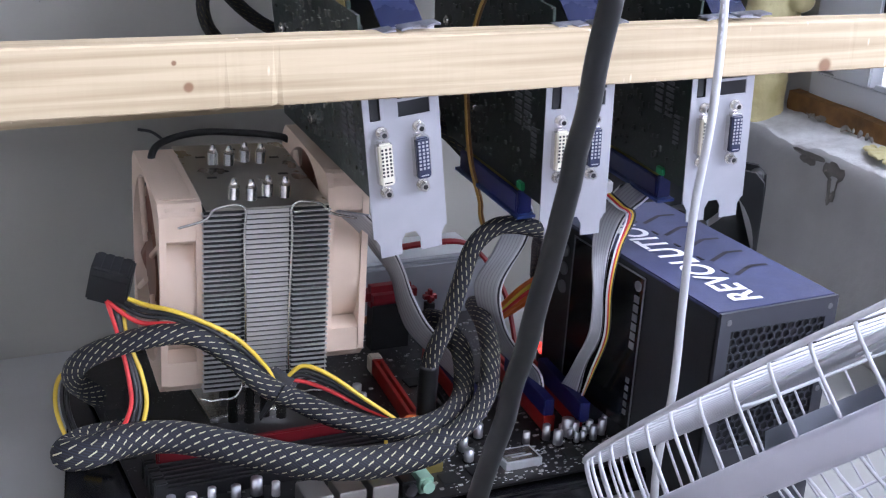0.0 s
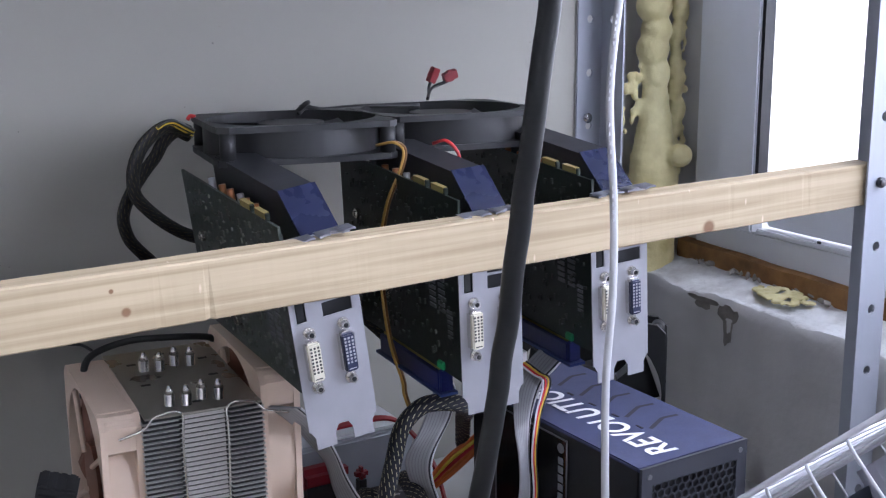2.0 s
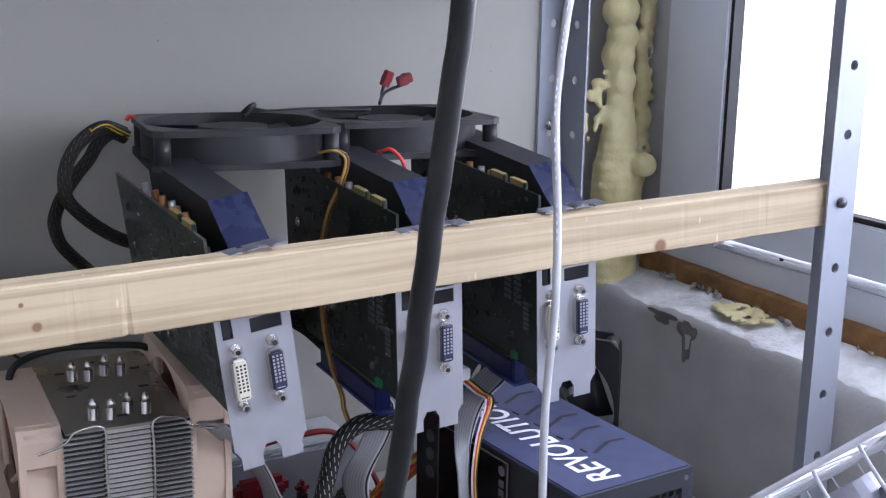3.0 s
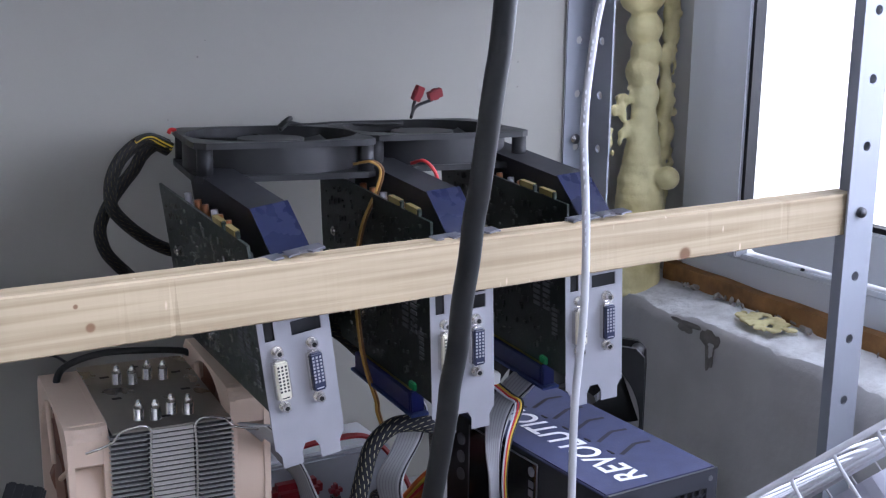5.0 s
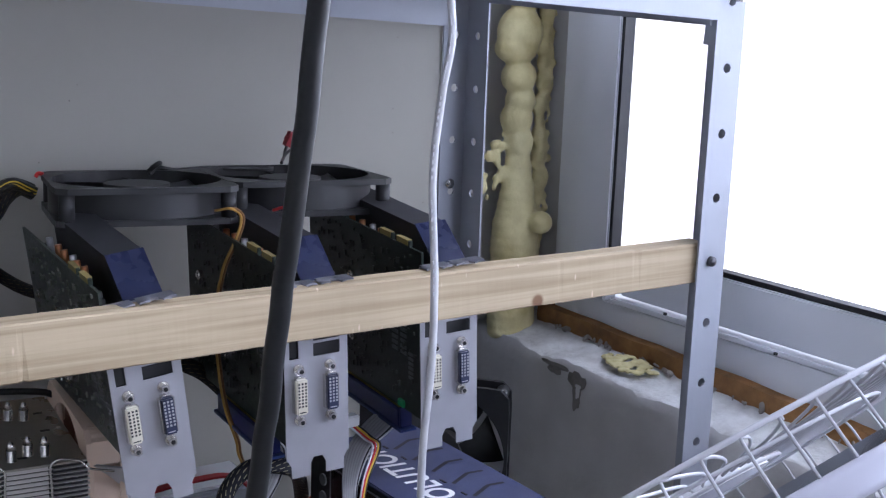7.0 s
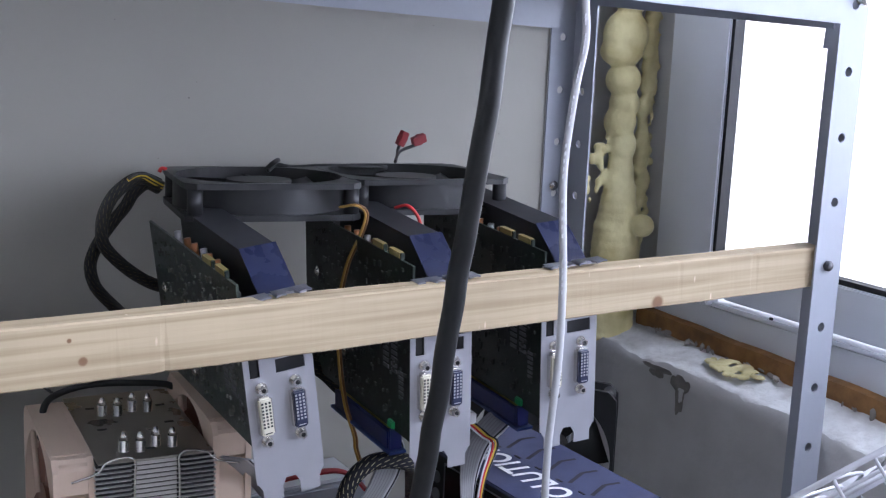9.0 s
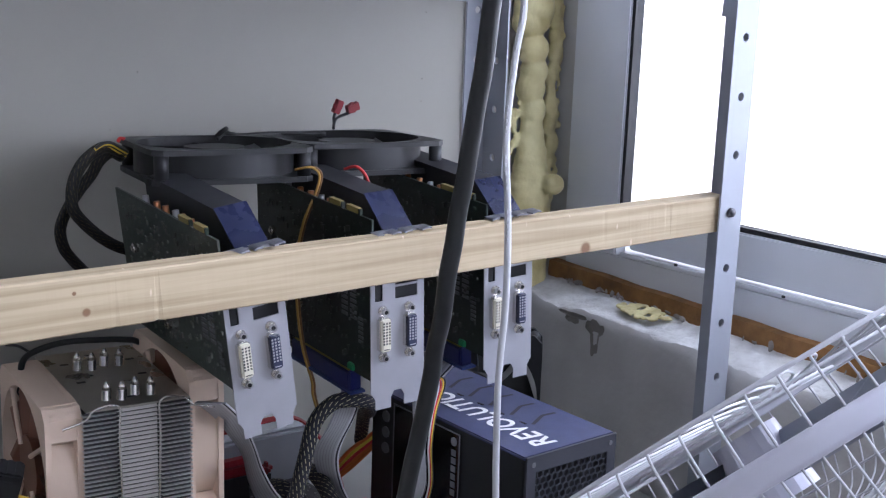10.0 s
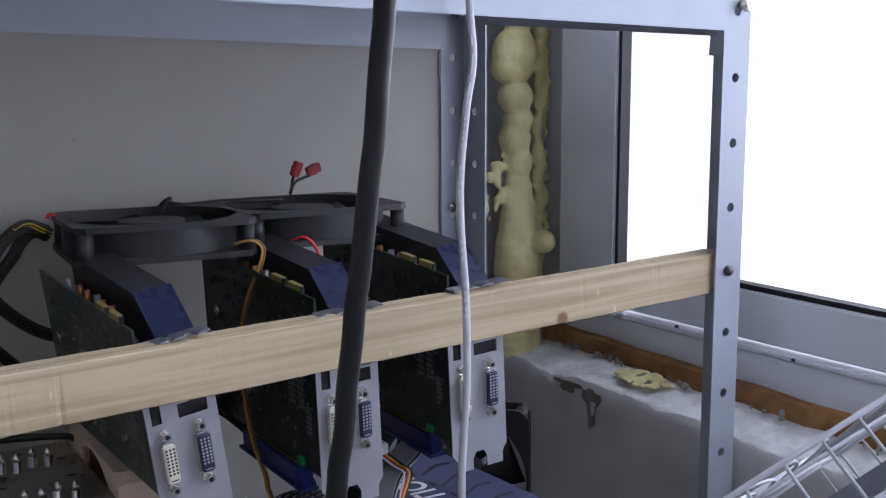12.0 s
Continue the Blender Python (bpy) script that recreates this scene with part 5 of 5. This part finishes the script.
cable("power_cable", "black braided power cable crossing in front of the cooler", [(0.020, 0.535, 0.045), (0.004, 0.520, 0.066), (0.007, 0.502, 0.087), (0.030, 0.484, 0.103), (0.060, 0.474, 0.108), (0.081, 0.470, 0.096), (0.095, 0.463, 0.082), (0.106, 0.460, 0.072), (0.119, 0.458, 0.065), (0.137, 0.438, 0.060), (0.164, 0.420, 0.056), (0.190, 0.416, 0.057), (0.213, 0.428, 0.060), (0.230, 0.455, 0.064), (0.238, 0.480, 0.072), (0.236, 0.505, 0.078), (0.240, 0.53, 0.07)], 0.0066, SLEEVE, "braided power cables", 16)
cable("power_cable", "black braided power cable arching over the ribbons", [(0.205, 0.452, 0.035), (0.203, 0.45, 0.076), (0.213, 0.45, 0.103), (0.22, 0.45, 0.128), (0.227, 0.45, 0.151), (0.239, 0.448, 0.163), (0.253, 0.447, 0.164), (0.272, 0.452, 0.157), (0.290, 0.475, 0.140), (0.303, 0.500, 0.128), (0.318, 0.525, 0.108), (0.330, 0.545, 0.085)], 0.0055, SLEEVE, "braided power cables", 14)
cable("heat_shrink", "black heat-shrink end of a braided cable", [(0.205, 0.452, 0.028), (0.203, 0.451, 0.050), (0.203, 0.450, 0.078)], 0.0062, BLKCABLE)
for k, pts in enumerate(([(0.205, 0.60, 0.205), (0.235, 0.585, 0.200), (0.26, 0.57, 0.19), (0.28, 0.56, 0.17)], [(0.20, 0.59, 0.235), (0.23, 0.58, 0.228), (0.26, 0.575, 0.215)])):
    cable("power_cable", "dark braided card power cable behind the cards", pts, 0.0058, SLEEVEDARK, "card power cables", 12)
LOOP1 = [(0.152, 0.596, 0.325), (0.14, 0.594, 0.33), (0.13, 0.592, 0.328), (0.119, 0.59, 0.32), (0.112, 0.588, 0.309), (0.11, 0.588, 0.298), (0.112, 0.589, 0.287), (0.122, 0.592, 0.275), (0.136, 0.598, 0.263), (0.15, 0.604, 0.254), (0.168, 0.612, 0.246)]
LOOP2 = [(0.154, 0.602, 0.321), (0.145, 0.6, 0.325), (0.136, 0.6, 0.319), (0.13, 0.6, 0.31), (0.122, 0.6, 0.301), (0.115, 0.6, 0.292), (0.109, 0.6, 0.282), (0.106, 0.601, 0.271), (0.109, 0.603, 0.258), (0.116, 0.606, 0.248), (0.131, 0.612, 0.232)]
cable("power_cable", "dark braided card power cable looping beside the fans", LOOP1, 0.0043, SLEEVEDARK, "card power cables", 14)
cable("power_cable", "dark braided card power cable looping beside the fans", LOOP2, 0.0042, SLEEVEDARK, "card power cables", 14)
ends = thing("cable_ends", "bare yellow and black wires leaving the braided sleeves", "cable")
for k in range(5):
    o = Vector((0.0, -0.003 + 0.0012 * k, 0.0012 - 0.0012 * k))
    part("wire", tube([Vector(p) + o for p in ((0.128, 0.59, 0.33), (0.134, 0.59, 0.333), (0.14, 0.59, 0.333), (0.147, 0.591, 0.329), (0.154, 0.594, 0.325))], 0.0012, 6, 6), YELLOW if k % 2 else BLKWIRE, ends, smooth=True)

# drive connector lead over the cooler front
mol = thing("molex_lead", "black drive plug with red, yellow and black wires", "cable")
MM = pose(0.0235, 0.500, 0.135, 20, 14, -22)
bm = box(bmesh.new(), -0.0115, 0.0115, -0.0075, 0.0075, -0.013, 0.013, 0.0012)
box(bm, -0.0100, 0.0100, -0.0085, -0.0074, -0.006, 0.008, 0.0004)
for k in range(4):
    box(bm, -0.0092 + 0.0050 * k, -0.0060 + 0.0050 * k, -0.0066, 0.0060, 0.0125, 0.0140)
part("plug", bm, DARK, mol, "black plastic four-pin plug", m=MM)
up = ((YELLOW, 0.008, 0.004), (BLKWIRE, 0.002, 0.001), (BLKWIRE, -0.002, -0.002), (REDWIRE, -0.007, -0.006))
for c, o, dz in up:
    part("wire", tube([(0.0255 + o * 0.8, 0.497, 0.124), (0.038 + o * 0.3, 0.488, 0.1185 + dz), (0.057, 0.4745, 0.1175 + dz * 0.8), (0.085, 0.467, 0.1005 + dz * 1.4), (0.102, 0.462, 0.084 + dz), (0.110, 0.463, 0.073)], 0.0014, 8, 8), c, mol, smooth=True)
    part("wire", tube([(0.0245 + o * 0.6, 0.497, 0.124), (0.0270 + o * 0.3, 0.490, 0.104), (0.0310 + o * 0.5, 0.480, 0.084), (0.0310 + o * 0.6, 0.472, 0.068), (0.0230 + o * 0.8, 0.464, 0.053)], 0.0014, 8, 8), c, mol, smooth=True)
    part("wire", tube([(0.116, 0.467, 0.072), (0.127, 0.465, 0.0775 + dz), (0.142, 0.457, 0.0725 + dz), (0.160, 0.446, 0.061 + dz * 0.6), (0.176, 0.437, 0.052)], 0.0014, 8, 8), c, mol, smooth=True)
tape = solo("tape_wrap", box(bmesh.new(), -0.0095, 0.0095, -0.0075, 0.0075, -0.0085, 0.0085, 0.0025), mat("black_tape", (0.022, 0.022, 0.027), 0.35, vary=0.3, size=90, bump=0.5, bsize=120), "black insulating tape wrapped round the cables", "tape", m=pose(0.1125, 0.468, 0.069, 10, 25, -35))
flap = solo("tape_wrap", ribbon([(0.112, 0.462, 0.073), (0.106, 0.458, 0.066), (0.098, 0.456, 0.056)], 0.016, 0.0006, 6, (0.6, 0.9)), BLKCABLE, "loose flap of black insulating tape", "tape", True)
spl = thing("fan_wires", "orange, yellow and red wires at a cable end", "cable")
for c, a in ((ORANGE, (0.186, 0.444, 0.046)), (YELLOW, (0.178, 0.448, 0.040)), (REDWIRE, (0.190, 0.440, 0.034))):
    part("wire", tube([(0.207, 0.452, 0.036), (0.197, 0.447, 0.044), a, (a[0] - 0.004, a[1] - 0.004, 0.024)], 0.0013, 8, 6), c, spl, smooth=True)
sid = thing("socket_lead", "yellow and black lead curling down at the tray edge", "cable")
for c, o in ((YELLOW, 0.0), (BLKWIRE, 0.004), (BLKWIRE, 0.007)):
    part("wire", tube([(0.012 + o, 0.553, 0.060), (0.000 + o, 0.550, 0.052), (-0.004 + o, 0.535, 0.038), (0.002 + o, 0.515, 0.022), (0.014 + o, 0.500, 0.018)], 0.0014, 8, 6), c, sid, smooth=True)
part("plug", bx(-0.004, 0.008, 0.508, 0.524, 0.0130, 0.028, 0.001), DARK, sid)

# orange bundle and thin fan wires between the cards
fw = thing("fan_wires", "yellow and brown fan lead hanging between the cards", "cable")
for c, o in ((AMBERWIRE, 0.0), (BROWNWIRE, 0.0018)):
    part("wire", tube([(0.246 + o, 0.512, 0.319), (0.252 + o, 0.500, 0.322), (0.259 + o, 0.500, 0.316), (0.256 + o, 0.500, 0.303), (0.246 + o, 0.500, 0.282), (0.242 + o, 0.503, 0.250), (0.244 + o, 0.503, 0.215), (0.249 + o, 0.503, 0.185), (0.258 + o, 0.505, 0.160), (0.262 + o, 0.51, 0.148), (0.272 + o, 0.52, 0.13)], 0.0010, 6, 8), c, fw, smooth=True)
fw2 = thing("fan_wires", "short red fan lead over a card shroud", "cable")
part("wire", tube([(0.288, 0.512, 0.316), (0.292, 0.502, 0.319), (0.298, 0.498, 0.312), (0.302, 0.498, 0.300)], 0.0012, 6, 8), REDWIRE, fw2, smooth=True)
ob = thing("wire_bundle", "orange, red and yellow wire bundle below the cards", "cable")
for k, c in enumerate((ORANGE, ORANGE, REDWIRE, YELLOW, ORANGE)):
    part("wire", tube([(0.290, 0.53, 0.060 + 0.002 * k), (0.315, 0.535 + 0.001 * k, 0.068 + 0.003 * k), (0.333, 0.530, 0.084 + 0.003 * k), (0.345, 0.52, 0.105 + 0.003 * k), (0.352, 0.515, 0.125)], 0.0016, 8, 8), c, ob, smooth=True)

# little red plug sticking up from the right fan
rp = thing("red_plug", "pair of small red plugs on black wires standing over the fans", "plug")
for k, (x, z, a) in enumerate(((0.371, 0.340, -20), (0.386, 0.3385, -72))):
    bm = box(bmesh.new(), -0.0035, 0.0035, -0.0025, 0.0025, -0.006, 0.006, 0.0006)
    box(bm, -0.0045, 0.0045, -0.0015, 0.0015, -0.002, 0.002, 0.0004)
    part("plug", bm, mat("red_plug_plastic", (0.24, 0.014, 0.02), 0.4), rp, m=pose(x, 0.652, z, 10, -a, 8))
    part("wire", tube([(0.352, 0.628, 0.326), (0.360, 0.640, 0.328), (0.366 + 0.004 * k, 0.650, 0.331), (x - 0.002 + 0.0 * k, 0.652, z - 0.004)], 0.0013, 6, 6), BLKWIRE, rp, smooth=True)
tie = thing("fan_wires", "black twisted fan wire lying on the fan rims", "cable", pose(0.004, 0.008, -0.0085))
part("wire", tube([(0.245, 0.628, 0.331), (0.252, 0.630, 0.335), (0.259, 0.628, 0.334), (0.268, 0.63, 0.3325), (0.30, 0.630, 0.332), (0.345, 0.628, 0.329)], 0.0018, 8, 8), BLKWIRE, tie, smooth=True)
part("knot", tube([(0.246, 0.630, 0.333), (0.250, 0.626, 0.338), (0.255, 0.632, 0.338), (0.251, 0.634, 0.335), (0.248, 0.628, 0.336)], 0.0020, 8, 8), BLKWIRE, tie, smooth=True)
part("wire", tube([(0.163, 0.630, 0.334), (0.165, 0.630, 0.3365), (0.168, 0.628, 0.336)], 0.0014, 6, 8), REDWIRE, tie, smooth=True)

# ---------------------------------------------------------------- hanging cables in front
blk = thing("mains_cable", "thick black rubber mains cable hanging in front of the rig", "cable")
part("sheath", tube([(0.1318, 0.1372, 0.60), (0.1271, 0.1418, 0.52), (0.1215, 0.1470, 0.44), (0.1155, 0.1550, 0.36), (0.1105, 0.1655, 0.28), (0.1040, 0.1800, 0.20), (0.0952, 0.1975, 0.12), (0.0857, 0.2148, 0.04), (0.078, 0.222, -0.10), (0.07, 0.20, -0.50), (0.06, 0.15, -0.89)], 0.0042, 18, 14, wobble=0.0008), BLKCABLE, blk, smooth=True)
WC = [(0.3380, 0.3850, 0.62), (0.3356, 0.3798, 0.52), (0.3342, 0.3762, 0.47), (0.3334, 0.3718, 0.44), (0.3274, 0.3708, 0.41), (0.3215, 0.3691, 0.36), (0.3209, 0.3625, 0.30), (0.3170, 0.3564, 0.25), (0.3095, 0.3512, 0.20), (0.3041, 0.3436, 0.15), (0.2990, 0.3353, 0.10), (0.2908, 0.3292, 0.04), (0.280, 0.290, -0.06), (0.27, 0.28, -0.5), (0.26, 0.26, -0.89)]
wc = thing("white_cable", "thin white data cable hanging in front of the power supply", "cable")
part("sheath", tube(WC, 0.0024, 14, 12), WHTCABLE, wc, smooth=True)
pts = curve_points(WC, 24)
bm = bmesh.new()
for i in range(60, 150, 2):
    if i % 14 < 9:
        p = pts[i] + Vector((-0.0020, -0.0018, 0))
        box(bm, p.x - 0.0006, p.x + 0.0006, p.y - 0.0003, p.y + 0.0003, p.z - 0.0010, p.z + 0.0010)
part("print", bm, GREYPRINT, wc, "tiny grey printed bars along the sheath")

# ---------------------------------------------------------------- pedestal fan blowing up at the rig
PHI, TH = -0.2376, 0.8209
AX = Vector((math.sin(PHI) * math.cos(TH), math.cos(PHI) * math.cos(TH), math.sin(TH)))
UU = Vector((math.cos(PHI), -math.sin(PHI), 0))
VV = AX.cross(UU)
FM = Matrix.Translation((0.3466, 0.1814, 0.2176)) @ Matrix((UU, VV, AX)).transposed().to_4x4()
pf = thing("pedestal_fan", "large white wire-cage pedestal fan with a silver-grey band", "fan", FM)
FR_, NB, NBACK = 0.1965, 72, 120


def ring(r, z, w, n=96, k=6):
    bm = bmesh.new()
    loops = []
    for i in range(n):
        a = 2 * math.pi * i / n
        loops.append([bm.verts.new(((r + w * math.cos(b)) * math.cos(a), (r + w * math.cos(b)) * math.sin(a), z + w * math.sin(b))) for b in (2 * math.pi * j / k for j in range(k))])
    for i in range(n):
        for j in range(k):
            bm.faces.new((loops[i][j], loops[(i + 1) % n][j], loops[(i + 1) % n][(j + 1) % k], loops[i][(j + 1) % k]))
    return bm


part("front_ring", ring(FR_, 0.0, 0.0014), FANWHITE, pf, smooth=True)
# the band that clips the two cage halves together
bm = bmesh.new()
prof = [(1.012, -0.0275), (1.028, -0.0280), (1.036, -0.0305), (1.036, -0.0385), (1.028, -0.0410), (1.012, -0.0415)]
loops = []
for i in range(120):
    a = 2 * math.pi * i / 120
    loops.append([bm.verts.new((FR_ * q * math.cos(a), FR_ * q * math.sin(a), z)) for q, z in prof])
for i in range(120):
    for j in range(len(prof)):
        k = (j + 1) % len(prof)
        bm.faces.new((loops[i][j], loops[(i + 1) % 120][j], loops[(i + 1) % 120][k], loops[i][k]))
part("band", bm, BAND, pf, "smooth silver-grey plastic band", True)
# one front wire: from the band over the front ring and in to the middle; one back wire
fwire = part("front_wire", tube([(FR_ * 1.020, 0, -0.029), (FR_ * 1.004, 0, -0.003), (FR_ * 0.975, 0.003, -0.001), (FR_ * 0.88, 0.010, -0.0015), (FR_ * 0.62, 0.020, -0.002), (FR_ * 0.32, 0.020, -0.003)], 0.0008, 5, 4), FANWHITE, pf, smooth=True)
bwire = part("back_wire", tube([(FR_ * 1.020, 0, -0.040), (FR_ * 0.99, 0.002, -0.055), (FR_ * 0.90, 0.008, -0.075), (FR_ * 0.70, 0.020, -0.087), (FR_ * 0.45, 0.024, -0.093), (FR_ * 0.30, 0.020, -0.095)], 0.0007, 5, 5), FANWHITE, pf, smooth=True)
for k in range(1, NB):
    again(fwire, pose(0, 0, 0, 0, 0, 360 * k / NB))
for k in range(1, NBACK):
    again(bwire, pose(0, 0, 0, 0, 0, 360 * k / NBACK))
for q, z in ((0.62, -0.0040), (0.33, -0.0050)):
    part("cage_ring", ring(FR_ * q, z, 0.0010, 72, 5), FANWHITE, pf, smooth=True)
for q, z in ((0.945, -0.066), (0.80, -0.0825), (0.62, -0.0900), (0.46, -0.0940), (0.31, -0.0960)):
    part("cage_ring", ring(FR_ * q, z, 0.0010, 72, 5), FANWHITE, pf, smooth=True)
part("front_cap", cyl(bmesh.new(), (0, 0, -0.006), (0, 0, 0.001), 0.058, 40, 0.055), FANWHITE, pf, "round white cap at the cage middle")
part("motor", cyl(cyl(bmesh.new(), (0, 0, -0.165), (0, 0, -0.094), 0.044, 32, 0.048), (0, 0, -0.185), (0, 0, -0.165), 0.032, 32, 0.044), FANWHITE, pf, "rounded white motor housing")
part("shaft", cyl(bmesh.new(), (0, 0, -0.094), (0, 0, -0.015), 0.005, 12), NICKEL, pf)
part("hub", cyl(bmesh.new(), (0, 0, -0.055), (0, 0, -0.012), 0.024, 24, 0.021), BAND, pf)
bm = bmesh.new()
va, vb = [], []
for i in range(8):
    r = 0.022 + 0.110 * i / 7
    half = 0.55 * (1 - 0.35 * (i / 7))
    sw = 0.35 * i / 7
    va.append(bm.verts.new((r * math.cos(sw - half), r * math.sin(sw - half), -0.045)))
    vb.append(bm.verts.new((r * math.cos(sw + half), r * math.sin(sw + half), -0.020)))
for i in range(7):
    bm.faces.new((va[i], va[i + 1], vb[i + 1], vb[i]))
geo = bmesh.ops.solidify(bm, geom=bm.faces[:], thickness=0.002)
bl = part("blade", bm, mat("pale_grey_blade", (0.50, 0.52, 0.58), 0.3), pf, "pale grey plastic blade", True)
for k in (1, 2):
    again(bl, pose(0, 0, 0, 0, 0, 120 * k))
low = FM.inverted() @ Vector((0.245, 0.03, -0.88))
part("pole", cyl(bmesh.new(), (0, 0, -0.15), low, 0.012, 16), FANWHITE, pf)
part("foot", cyl(bmesh.new(), low, FM.inverted() @ Vector((0.245, 0.03, -0.90)), 0.17, 40, 0.18), FANWHITE, pf)
